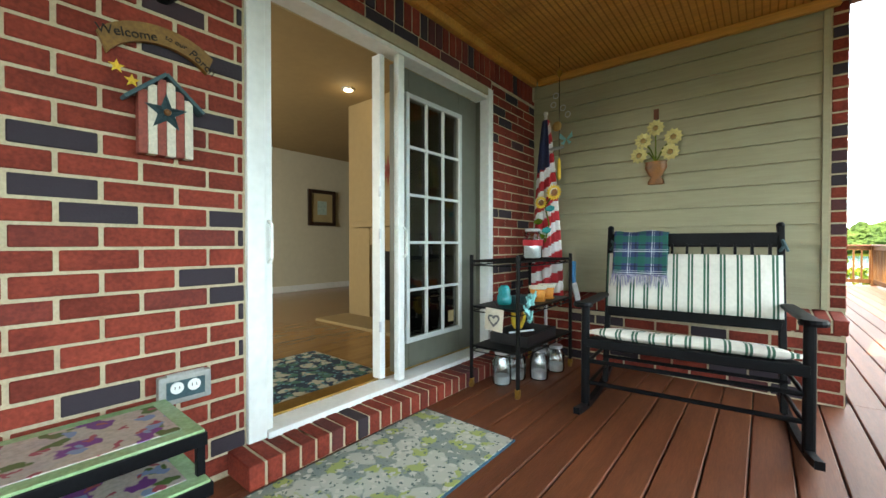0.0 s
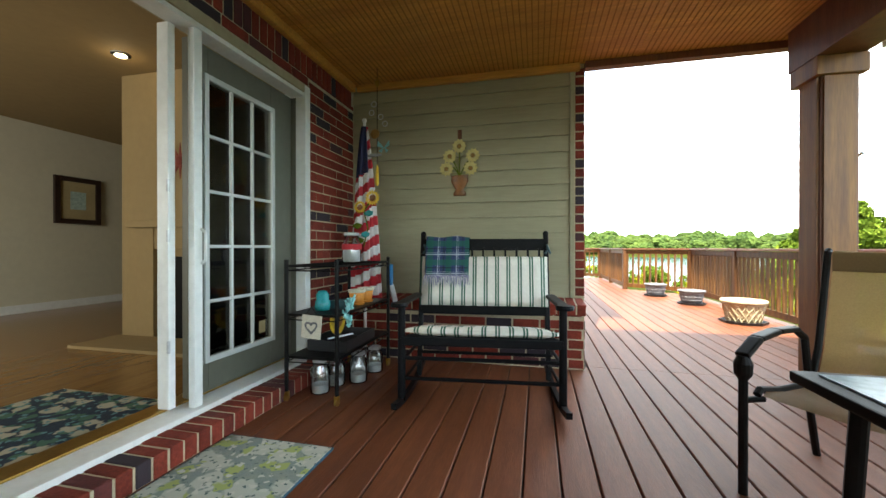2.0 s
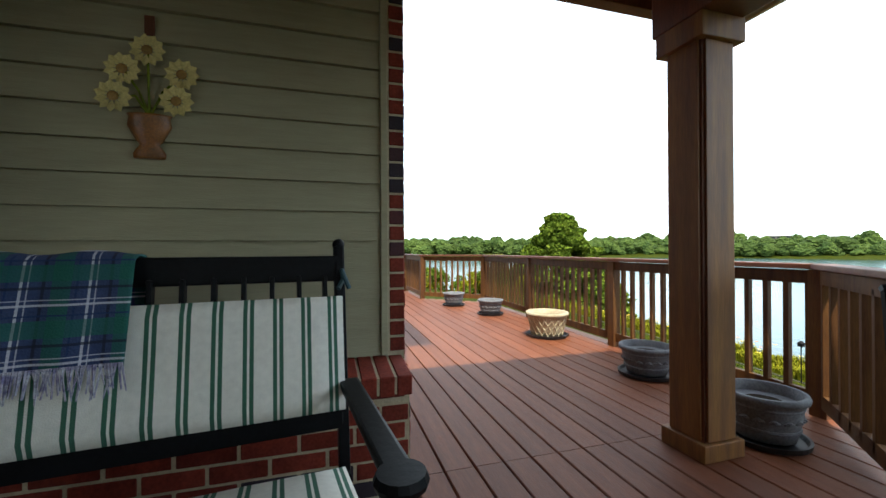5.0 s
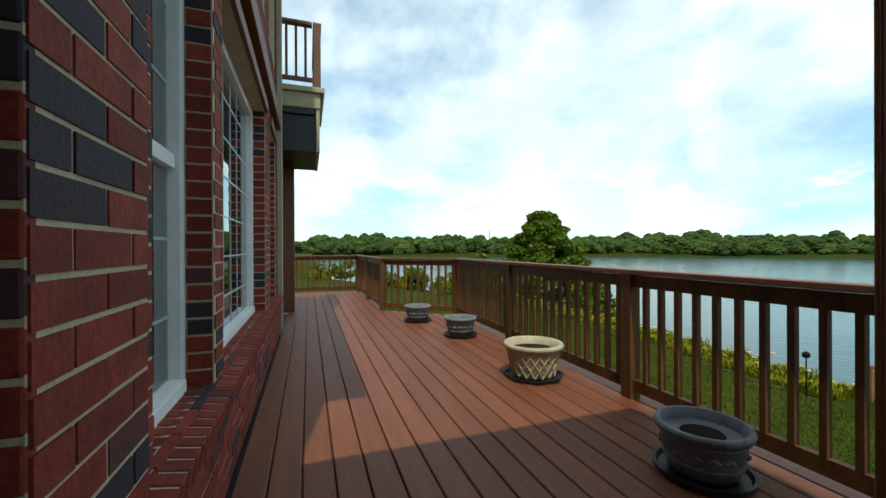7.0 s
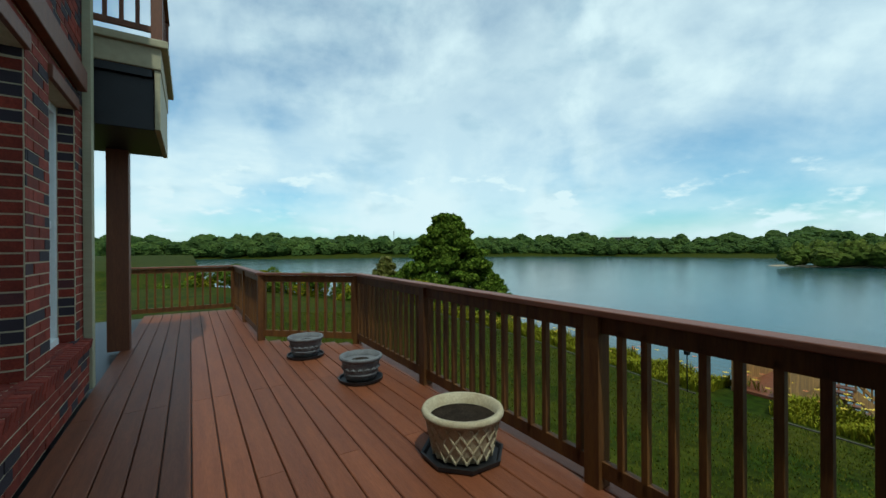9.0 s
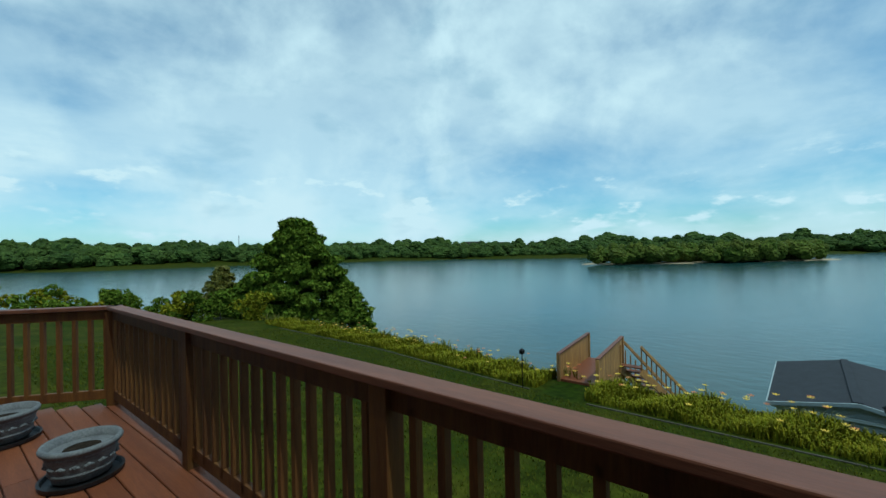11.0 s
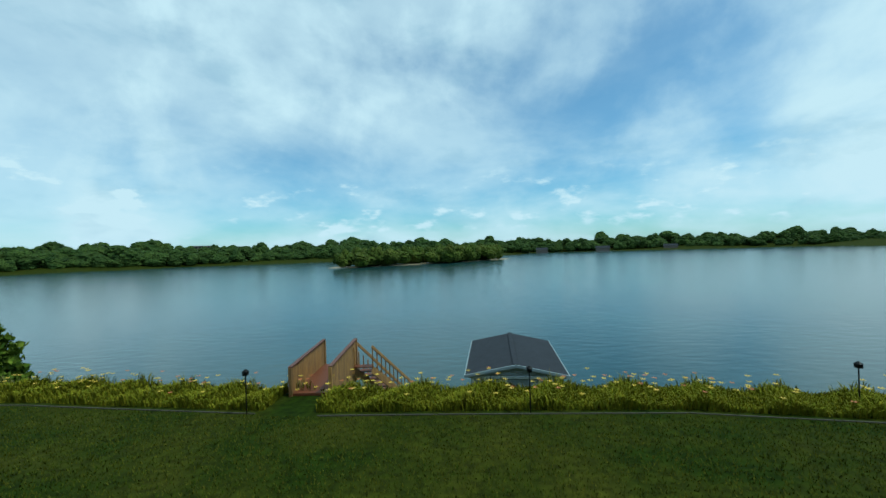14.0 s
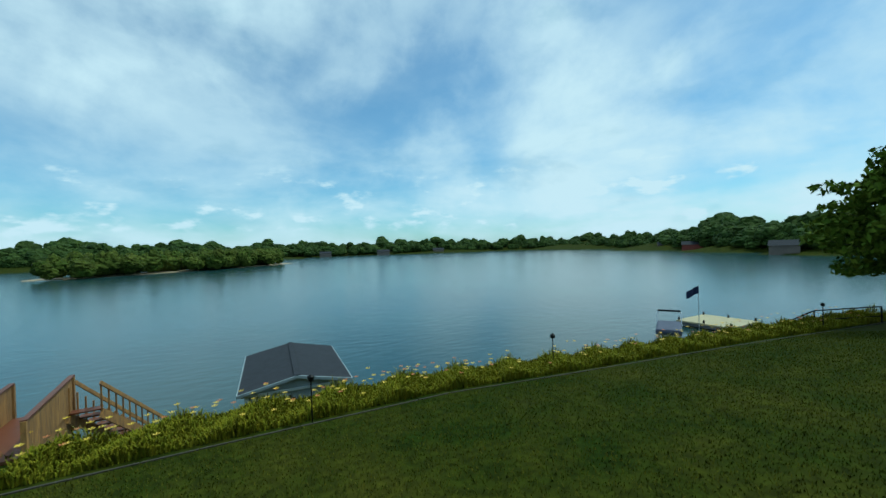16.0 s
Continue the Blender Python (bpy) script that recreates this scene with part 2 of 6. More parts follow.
for ax in ("X", "Z"):
    stripes(PLAID, ax, [(0.05, 0.35, (0.012, 0.11, 0.075), 0.7), (0.42, 0.45, (0.012, 0.03, 0.1), 0.9), (0.60, 0.64, (0.55, 0.56, 0.62), 0.75), (0.70, 0.72, (0.55, 0.56, 0.62), 0.6), (0.9, 0.95, (0.01, 0.012, 0.03), 0.8)], 0.135)
TILE_RUG = blooms(mat("pale_floral_mat", (0.26, 0.30, 0.25), 0.95, 0.2, 20, bump=0.5, bump_scale=250, alt=(0.20, 0.26, 0.25)),
                  [(9, 0.36, (0.36, 0.42, 0.14), 0.3), (7, 0.42, (0.47, 0.49, 0.42), 1.9), (16, 0.22, (0.55, 0.55, 0.48), 4.2), (24, 0.16, (0.10, 0.15, 0.14), 2.2)])
BLUE_EDGE = mat("blue_binding", (0.03, 0.10, 0.16), 0.9)
NAVY_RUG = blooms(mat("navy_floral_rug", (0.012, 0.03, 0.055), 0.95, 0.2, 20, bump=0.5, bump_scale=250),
                  [(10, 0.36, (0.05, 0.13, 0.09), 0.3), (8, 0.34, (0.42, 0.40, 0.30), 1.3), (18, 0.2, (0.10, 0.24, 0.26), 3.2)])
MOSAIC = blooms(mat("painted_tile", (0.44, 0.38, 0.30), 0.25, 0.14, 8, alt=(0.36, 0.33, 0.30)),
                [(8, 0.24, (0.08, 0.13, 0.04), 0.6), (6, 0.22, (0.16, 0.055, 0.20), 2.4), (7, 0.17, (0.19, 0.25, 0.38), 5.1), (12, 0.14, (0.30, 0.08, 0.10), 7.7)])
TILE_GREEN = mat("green_glazed_border", (0.22, 0.38, 0.17), 0.25, 0.15, 8, alt=(0.30, 0.44, 0.24))
GREY_POT = mat("weathered_grey_resin", (0.165, 0.165, 0.17), 0.8, 0.25, 9, bump=0.5, bump_scale=70, alt=(0.10, 0.10, 0.108))
CREAM_POT = mat("cream_stoneware", (0.46, 0.39, 0.26), 0.8, 0.16, 9, bump=0.4, bump_scale=70, alt=(0.36, 0.29, 0.18))
SOIL = mat("potting_soil", (0.030, 0.022, 0.016), 1.0, 0.5, 20, bump=1.0, bump_scale=60, spec=0.05)
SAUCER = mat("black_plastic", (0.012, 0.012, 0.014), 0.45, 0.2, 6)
SLING = mat("sling_mesh", (0.27, 0.21, 0.115), 0.75, 0.2, 160, bump=0.8, bump_scale=260)
GRASS = mat("lawn_grass", (0.018, 0.030, 0.0012), 0.95, 0.45, 0.55, bump=1.0, bump_scale=30, alt=(0.050, 0.050, 0.004), fine=5, spec=0.05)
GRASS_BLADE = mat("grass_blade", (0.030, 0.052, 0.002), 0.85, 0.35, 0.45, alt=(0.115, 0.100, 0.010), fine=3, rand="island", spec=0.08)
LEAF_DARK = mat("leaf_dark", (0.062, 0.105, 0.009), 0.85, 0.3, 0.6, rand="island", alt=(0.125, 0.150, 0.014), spec=0.08)
LEAF_ISLE = mat("leaf_island", (0.045, 0.068, 0.008), 0.85, 0.5, 0.12, alt=(0.085, 0.095, 0.014), fine=0.9, bump=1.0, bump_scale=1.2, spec=0.1, rand="island")
LEAF_WOODS = mat("leaf_woods", (0.027, 0.048, 0.010), 0.85, 0.5, 0.12, rand="island", alt=(0.062, 0.088, 0.017), fine=0.9, bump=1.0, bump_scale=1.2, spec=0.1)
LEAF_BED = mat("leaf_bed", (0.13, 0.15, 0.007), 0.85, 0.3, 1.0, rand="island", alt=(0.25, 0.20, 0.010), spec=0.08)
LEAF_GOLD = mat("leaf_gold", (0.20, 0.17, 0.025), 0.6, 0.3, 1.0, rand="island", alt=(0.07, 0.085, 0.015), spec=0.3)
sl_n, sl_l = SLING.node_tree.nodes, SLING.node_tree.links
sl_t = sl_n.new("ShaderNodeBsdfTransparent"); sl_m = sl_n.new("ShaderNodeMixShader")
sl_m.inputs[0].default_value = 0.16
sl_b = sl_n.new("ShaderNodeBsdfTranslucent"); sl_b.inputs[0].default_value = (0.36, 0.24, 0.09, 1)
sl_k = sl_n.new("ShaderNodeMixShader"); sl_k.inputs[0].default_value = 0.45
sl_l.new(sl_n["Principled BSDF"].outputs[0], sl_k.inputs[1]); sl_l.new(sl_b.outputs[0], sl_k.inputs[2])
sl_l.new(sl_k.outputs[0], sl_m.inputs[1]); sl_l.new(sl_t.outputs[0], sl_m.inputs[2])
sl_l.new(sl_m.outputs[0], sl_n["Material Output"].inputs["Surface"])
YELLOW = mat("yellow_petal", (0.75, 0.50, 0.04), 0.6, 0.15, 20)
ORANGE = mat("orange_petal", (0.60, 0.19, 0.05), 0.6, 0.15, 20)
BARK = mat("bark", (0.06, 0.045, 0.032), 0.9, 0.3, 6, bump=1.0, bump_scale=30, stretch=(4, 4, 0.7))
SHINGLE = mat("roof_shingle", (0.022, 0.023, 0.029), 0.9, 0.25, 3, bump=0.8, bump_scale=40)
VINYL = mat("grey_siding", (0.36, 0.40, 0.40), 0.7, 0.06, 2)
NEWWOOD = mat("treated_lumber", (0.38, 0.195, 0.05), 0.65, 0.2, 3, stretch=(5, 5, 0.8), bump=0.2, bump_scale=40, alt=(0.19, 0.10, 0.04), rand="object")
CONCRETE = mat("pale_concrete", (0.42, 0.40, 0.36), 0.9, 0.1, 2, bump=0.4)
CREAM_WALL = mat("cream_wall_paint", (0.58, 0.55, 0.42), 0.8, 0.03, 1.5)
# tan darkened so the room's weak light is part of the colour
DIM_TAN = mat("dimmed_tan_paint", (0.27, 0.19, 0.085), 0.8, 0.04, 1.5)
WOOD_FLOOR = mat("oak_floor", (0.27, 0.145, 0.042), 0.22, 0.15, 2, stretch=(8, 0.8, 1), alt=(0.20, 0.10, 0.03))
GOLD = mat("aged_gilt", (0.36, 0.22, 0.06), 0.4, 0.25, 15, metal=0.2, bump=0.3)
DARKFRAME = mat("dark_frame_wood", (0.035, 0.018, 0.012), 0.4, 0.2, 8)
PAPER = mat("mat_board", (0.40, 0.32, 0.16), 0.9, 0.08, 6)
PRINT = mat("pale_print", (0.42, 0.56, 0.50), 0.9, 0.25, 30)
RED = mat("flag_red", (0.42, 0.02, 0.03), 0.85, 0.1, 6)
NAVY = mat("flag_navy", (0.015, 0.02, 0.065), 0.85, 0.15, 6)
CLOTH_WHITE = mat("flag_white", (0.66, 0.66, 0.66), 0.85, 0.06, 6)
TEAL = mat("teal_glaze", (0.03, 0.30, 0.32), 0.2, 0.2, 12)
AQUA = mat("aqua_paint", (0.25, 0.62, 0.62), 0.5, 0.2, 12)
TERRA = mat("orange_terracotta", (0.62, 0.24, 0.035), 0.6, 0.12, 8)
BLUE = mat("blue_plastic", (0.02, 0.20, 0.50), 0.35, 0.1, 8)
CREAM = mat("cream_petal", (0.70, 0.62, 0.25), 0.7, 0.15, 14)
URN = mat("brown_urn", (0.28, 0.10, 0.015), 0.35, 0.3, 14, bump=0.4, alt=(0.13, 0.06, 0.02))
BARN_RED = mat("barn_red_paint", (0.27, 0.06, 0.04), 0.7, 0.2, 14)
BARN_WHITE = mat("ivory_paint", (0.62, 0.58, 0.46), 0.7, 0.12, 14)
SLATE = mat("slate_teal_paint", (0.035, 0.085, 0.10), 0.6, 0.2, 14)
SIGN = mat("ochre_plaque", (0.22, 0.115, 0.02), 0.6, 0.2, 10)
INK = mat("dark_ink", (0.02, 0.012, 0.008), 0.8)
EDGING = mat("weathered_edging", (0.065, 0.055, 0.035), 0.9, 0.2, 3, bump=0.4)
BRASS = mat("brass", (0.45, 0.28, 0.07), 0.35, 0.15, 20, metal=0.9)
CLEAR_GREY = mat("cloudy_plastic", (0.32, 0.33, 0.31), 0.25, 0.1, 10)
PANE = glass_mat("window_glass", (0.62, 0.68, 0.66), 0.0, 0.33)
DOOR_PANE = glass_mat("door_glass", (0.72, 0.74, 0.72), 0.0, 0.03)
JAR = glass_mat("jar_glass", (0.86, 0.9, 0.9), 0.08, 0.16)
RUBBER = mat("rubber", (0.02, 0.02, 0.02), 0.8)
BOAT = mat("boat_cover", (0.075, 0.08, 0.12), 0.6, 0.2, 2)
ALU = mat("aluminium", (0.6, 0.62, 0.64), 0.35, 0.1, 5, metal=0.8)
DOCK = mat("pale_dock_boards", (0.50, 0.42, 0.24), 0.8, 0.12, 2)
FARWALL = mat("far_building_wall", (0.20, 0.16, 0.13), 0.9, 0.08, 0.2)
SAND = mat("sand", (0.42, 0.32, 0.19), 0.9, 0.1, 0.2)
WATER = mat("lake_water", (0.022, 0.062, 0.060), 0.16, 0.1, 0.01, bump=0.0, spec=0.32)
wnode, wlink = WATER.node_tree.nodes, WATER.node_tree.links
wt = wnode.new("ShaderNodeTexCoord")
wm = wnode.new("ShaderNodeMapping"); wm.inputs["Scale"].default_value = (1, 0.45, 1)
wlink.new(wt.outputs["Object"], wm.inputs[0])
w1 = wnode.new("ShaderNodeTexNoise"); w1.inputs["Scale"].default_value, w1.inputs["Detail"].default_value = 1.3, 6
wlink.new(wm.outputs[0], w1.inputs["Vector"])
wb = wnode.new("ShaderNodeBump"); wb.inputs["Strength"].default_value, wb.inputs["Distance"].default_value = 0.35, 0.10
wlink.new(w1.outputs["Fac"], wb.inputs["Height"]); wlink.new(wb.outputs[0], wnode["Principled BSDF"].inputs["Normal"])


# ---- builders ----
def mesh_of(bm, name, material, smooth=False):
    me = bpy.data.meshes.new(name)
    bm.to_mesh(me)
    bm.free()
    me.materials.append(material)
    if smooth:
        me.shade_smooth()
    return me


def thing(name, label, category, at=(0, 0, 0), turn=0.0, group="", kind=""):
    e = new(name)
    e.empty_display_size = 0.1
    e.matrix_basis = pose(*at, 0, 0, turn)
    return tagged(e, label, category, group, kind)


def part(name, bm, material, parent=None, label="", smooth=False):
    ob = new(name, mesh_of(bm, name, material, smooth))
    if parent:
        ob.parent = parent
    return tagged(ob, label)


def solid(name, bm, material, label, category, group="", kind="", smooth=False):
    return tagged(new(name, mesh_of(bm, name, material, smooth)), label, category, group, kind)


def box(lo, hi, bev=0.0, bm=None, m=None):
    """An upright box between two corners, its edges bevelled."""
    bm = bm or bmesh.new()
    tmp = bmesh.new()
    c, s = [(a + b) / 2 for a, b in zip(lo, hi)], [abs(b - a) for a, b in zip(lo, hi)]
    bmesh.ops.create_cube(tmp, size=1, matrix=Matrix.Translation(c) @ Matrix.Diagonal((*s, 1)))
    if bev:
        bmesh.ops.bevel(tmp, geom=list(tmp.edges), offset=min(bev, min(s) * 0.45), segments=2, affect="EDGES", profile=0.6)
    if m:
        tmp.transform(m)
    return join(bm, tmp)


def join(bm, tmp):
    me = bpy.data.meshes.new("t")
    tmp.to_mesh(me)
    tmp.free()
    bm.from_mesh(me)
    bpy.data.meshes.remove(me)
    return bm


def rod(a, b, r, r2=None, seg=10, bm=None):
    bm = bm or bmesh.new()
    a, b = Vector(a), Vector(b)
    d = b - a
    m = Matrix.Translation((a + b) / 2) @ d.to_track_quat("Z", "Y").to_matrix().to_4x4()
    tmp = bmesh.new()
    bmesh.ops.create_cone(tmp, cap_ends=True, segments=seg, radius1=r, radius2=r if r2 is None else r2, depth=d.length, matrix=m)
    return join(bm, tmp)


def bar(a, b, w, h, bev=0.004, bm=None):
    """A squared bar from a to b, w wide and h high."""
    a, b = Vector(a), Vector(b)
    d = b - a
    m = Matrix.Translation((a + b) / 2) @ d.to_track_quat("X", "Z").to_matrix().to_4x4()
    return box((-d.length / 2, -w / 2, -h / 2), (d.length / 2, w / 2, h / 2), bev, bm, m)


def lathe(profile, seg=28, bm=None, at=(0, 0, 0)):
    """A turned body from (radius, height) pairs."""
    bm = bm or bmesh.new()
    rings = []
    for r, z in profile:
        rings.append([bm.verts.new((at[0] + r * math.cos(2 * math.pi * i / seg), at[1] + r * math.sin(2 * math.pi * i / seg), at[2] + z)) for i in range(seg)])
    for p, q in zip(rings, rings[1:]):
        for i in range(seg):
            bm.faces.new((p[i], p[(i + 1) % seg], q[(i + 1) % seg], q[i]))
    if profile[0][0] > 0.001:
        bm.faces.new(list(reversed(rings[0])))
    if profile[-1][0] > 0.001:
        bm.faces.new(rings[-1])
    return bm


def ball(c, r, sub=2, squash=(1, 1, 1), bm=None):
    bm = bm or bmesh.new()
    tmp = bmesh.new()
    bmesh.ops.create_icosphere(tmp, subdivisions=sub, radius=r, matrix=Matrix.Translation(c) @ Matrix.Diagonal((*squash, 1)))
    return join(bm, tmp)


def sweep(points, r, seg=8, bm=None):
    bm = bm or bmesh.new()
    for a, b in zip(points, points[1:]):
        rod(a, b, r, seg=seg, bm=bm)
    for p in points[1:-1]:
        ball(p, r, 1, bm=bm)
    return bm


def many_boxes(name, items, material):
    """One mesh of many plain boxes: items are (centre, half x, half y, half z) with vectors for the halves."""
    v, f = [], []
    for c, hx, hy, hz in items:
        k = len(v)
        for sx, sy, sz in ((-1, -1, -1), (1, -1, -1), (1, 1, -1), (-1, 1, -1), (-1, -1, 1), (1, -1, 1), (1, 1, 1), (-1, 1, 1)):
            v.append(c + hx * sx + hy * sy + hz * sz)
        f += [(k, k + 3, k + 2, k + 1), (k + 4, k + 5, k + 6, k + 7), (k, k + 1, k + 5, k + 4), (k + 1, k + 2, k + 6, k + 5), (k + 2, k + 3, k + 7, k + 6), (k + 3, k, k + 4, k + 7)]
    me = bpy.data.meshes.new(name)
    me.from_pydata(v, [], f)
    me.materials.append(material)
    return new(name, me)


COURSE, LONG = 0.0755, 0.213
brick_cache = {}


def brick_mesh(length, height=0.065, depth=0.03, material=None):
    key = (round(length, 2), round(height, 3))
    if key not in brick_cache:
        bm = bmesh.new()
        bmesh.ops.create_cube(bm, size=1, matrix=Matrix.Diagonal((key[0], depth, height, 1)))
        bmesh.ops.bevel(bm, geom=list(bm.edges), offset=0.0035, segments=1, affect="EDGES")
        brick_cache[key] = mesh_of(bm, "brick", BRICK)
    return brick_cache[key]


def lay_bricks(parent, origin, along, out, length, z0, z1, pieces, holes=(), depth=0.03, skew=0.0):
    """Running bond on a face: pieces as objects of their own, or one joined mesh. holes: (u0, u1, z0, z1)."""
    rnd = random.Random(int(length * 1000 + z0 * 77 + origin[1] * 31))
    along, out, origin = Vector(along), Vector(out), Vector(origin)
    rot = Matrix((along, -out, Vector((0, 0, 1)))).transposed().to_4x4()
    items = []
    row = 0
    z = z0
    while z + 0.02 < z1:
        u = -(LONG / 2 if row % 2 else 0) - skew
        h = min(COURSE, z1 - z) - 0.0105
        while u < length - 0.02:
            a, b = max(u, 0), min(u + LONG, length)
            spans = [(a, b)]
            for h0, h1, k0, k1 in holes:
                if z + 0.03 > k0 and z + 0.03 < k1:
                    cut = []
                    for p, q in spans:
                        if q <= h0 or p >= h1:
                            cut.append((p, q))
                        else:
                            cut += [s for s in ((p, min(q, h0)), (max(p, h1), q)) if s[1] - s[0] > 0.03]
                    spans = cut
            for p, q in spans:
                if q - p > 0.03:
                    c = origin + along * ((p + q) / 2) + Vector((0, 0, z + COURSE / 2)) + out * (rnd.uniform(-0.002, 0.002) - depth / 2 + 0.004)
                    items.append((c, q - p - 0.0105, h))
            u += LONG
        z += COURSE
        row += 1
    if pieces:
        for c, w, h in items:
            ob = new("brick", brick_mesh(w, h))
            ob.parent = parent
            ob.matrix_basis = Matrix.Translation(c) @ rot
    else:
        ob = many_boxes("bricks", [(c, along * (w / 2), out * (depth / 2), Vector((0, 0, h / 2))) for c, w, h in items], BRICKS)
        ob.parent = parent
        tagged(ob, kind="stuff")
    return items


# ---- the house: porch walls ----
W = -0.085
wall_door = thing("wall_door", "red brick house wall with pale mortar around the patio door", "wall", kind="structure")
bm = box((W - 0.20, -1.5, 0), (W, 4.09, 2.75))
box((W - 0.20, 6.0, 0), (W, 6.98, 2.75), bm=bm)
box((W - 0.20, 4.09, 2.15), (W, 6.0, 2.75), bm=bm)
part("mortar_bed", bm, MORTAR, wall_door)

siding_wall = thing("wall_siding", "porch end wall with painted olive-beige lap siding", "wall", kind="structure")
SY = 6.77
part("sheathing", box((W, SY, 0), (1.92, SY + 0.2, 2.75)), SIDING, siding_wall)
z, lap = 0.53, 0.135
while z < 2.44:
    top = min(z + lap + 0.02, 2.449)
    bm = bmesh.new()
    prof = [(SY - 0.004, top), (SY - 0.032, z), (SY - 0.008, z), (SY + 0.004, top)]
    va = [[bm.verts.new((x, y, zz)) for y, zz in prof] for x in (W + 0.004, 1.872)]
    for i in range(4):
        bm.faces.new((va[0][i], va[0][(i + 1) % 4], va[1][(i + 1) % 4], va[1][i]))
    bm.faces.new(va[0]); bm.faces.new(list(reversed(va[1])))
    bmesh.ops.recalc_face_normals(bm, faces=bm.faces)
    part("siding_board", bm, SIDING, siding_wall)
    z += lap
part("corner_trim", box((1.874, SY - 0.040, 0.53), (1.905, SY + 0.02, 2.45), 0.003), SIDING, siding_wall)

low_wall = thing("wall_low_brick", "low red brick plinth wall with a brick ledge below the siding", "wall", kind="structure")
part("mortar_bed", box((W + 0.002, 6.515, 0), (1.962, SY - 0.03, 0.43)), MORTAR, low_wall)
pilaster = thing("wall_pilaster", "narrow red brick corner edge of the house", "wall", kind="structure")
part("mortar_bed", box((1.907, 6.745, 0.5), (1.985, 7.15, 2.75)), MORTAR, pilaster)
part("mortar_bed", box((1.70, 6.80, 2.75), (1.985, 7.15, 5.19)), MORTAR, pilaster)

ceiling = solid("ceiling", box((W, -1.5, 2.455), (3.42, 6.76, 2.52)), PLY, "amber-stained plywood porch ceiling with narrow battens", "ceiling", kind="structure")
bm = box((W + 0.002, -1.5, 2.385), (W + 0.055, 6.70, 2.453), 0.012)
part("trim", bm, PLY).parent = ceiling
part("trim", box((W + 0.06, 6.70, 2.39), (1.95, 6.745, 2.453), 0.012), PLY).parent = ceiling
for x in (0.10, 1.2, 2.38):
    part("batten", box((x - 0.012, -1.5, 2.447), (x + 0.012, 6.69, 2.4535), 0.003), PLY).parent = ceiling
for y in (0.4, 2.84, 5.28):
    part("batten", box((W + 0.06, y - 0.012, 2.448), (3.40, y + 0.012, 2.4532), 0.003), PLY).parent = ceiling
x = W + 0.1
beads = []
while x < 3.40:
    beads.append((Vector((x, 2.6, 2.4545)), Vector((0.004, 0, 0)), Vector((0, 4.1, 0)), Vector((0, 0, 0.0035))))
    x += 0.04
tagged(many_boxes("bead_lines", beads, PLY_GROOVE), kind="stuff").parent = ceiling

roof = thing("porch_roof", "porch roof edge with stained beam and painted fascia", "roof", kind="structure")
part("beam", box((3.33, -1.5, 2.16), (3.60, 6.60, 2.46), 0.006), STAIN, roof)
part("end_board", box((1.99, 6.70, 2.40), (3.60, 6.78, 2.60), 0.005), STAIN, roof)
part("soffit", box((3.60, -1.5, 2.42), (4.02, 6.80, 2.45)), FASCIA, roof)
for i, (a, b, c, d) in enumerate(((3.62, 3.66, 2.34, 2.42), (3.70, 3.76, 2.36, 2.42), (3.84, 3.90, 2.375, 2.42))):
    part("moulding", box((a, -1.5, c), (b, 6.76 - 0.02 * i, d), 0.008), FASCIA, roof)
part("fascia", box((4.02, -1.5, 2.38), (4.05, 6.82, 2.62), 0.004), FASCIA, roof)
part("gutter", box((4.05, -1.5, 2.47), (4.16, 6.85, 2.60), 0.02), FASCIA, roof)
part("roof_deck", box((-0.3, -1.5, 2.63), (4.12, 6.85, 2.70)), SHINGLE, roof)

post = thing("porch_post", "square boxed porch post with brown stained sides", "post", (3.47, 6.44, 0))
part("core", box((-0.10, -0.10, 0.0), (0.10, 0.10, 2.16), 0.004), STAIN, post)
for i, (dx, dy) in enumerate(((0, -1), (0, 1), (-1, 0), (1, 0))):
    w = 0.088
    lo = (-w if dx == 0 else 0.10 * dx, -w if dy == 0 else 0.10 * dy, 0.09)
    hi = (w if dx == 0 else 0.113 * dx, w if dy == 0 else 0.113 * dy, 2.04)
    part("cladding_board", box(lo, hi, 0.004), POST_WOOD, post)
part("base_trim", box((-0.128, -0.128, 0), (0.128, 0.128, 0.085), 0.006), POST_WOOD, post)
part("capital", box((-0.138, -0.138, 2.04), (0.138, 0.138, 2.159), 0.006), POST_WOOD, post)
hook = thing("post_hook", "small dark metal hook screwed into the post", "hook", (3.60, 6.44, 1.53))
part("stem", sweep([(-0.022, 0, 0), (0.03, 0, 0.0), (0.05, 0, 0.02)], 0.006), IRON, hook)
part("tip", ball((0.055, 0, 0.025), 0.013), ALU, hook)

# ---- patio door ----
door = thing("door_1", "white-framed patio door, one leaf swung open inward", "door", kind="structure")
for a, b in ((4.09, 4.17), (5.935, 6.0)):
    part("door_jamb", box((W - 0.16, a, 0.10), (W + 0.02, b, 2.15), 0.006), WHITE, door)
part("door_head", box((W - 0.16, 4.172, 2.095), (W + 0.018, 5.933, 2.15), 0.006), FASCIA, door)
part("head_track", box((W - 0.10, 4.172, 2.065), (W + 0.01, 5.933, 2.093), 0.003), WHITE, door)
part("threshold", box((W - 0.16, 4.172, 0.095), (W + 0.03, 5.933, 0.125), 0.004), WHITE, door)
part("threshold_strip", box((W - 0.22, 4.172, 0.124), (W - 0.11, 5.933, 0.135), 0.003), BRASS, door)
part("screen_stile", box((W - 0.035, 4.975, 0.127), (W + 0.005, 5.025, 2.063), 0.004), WHITE, door)
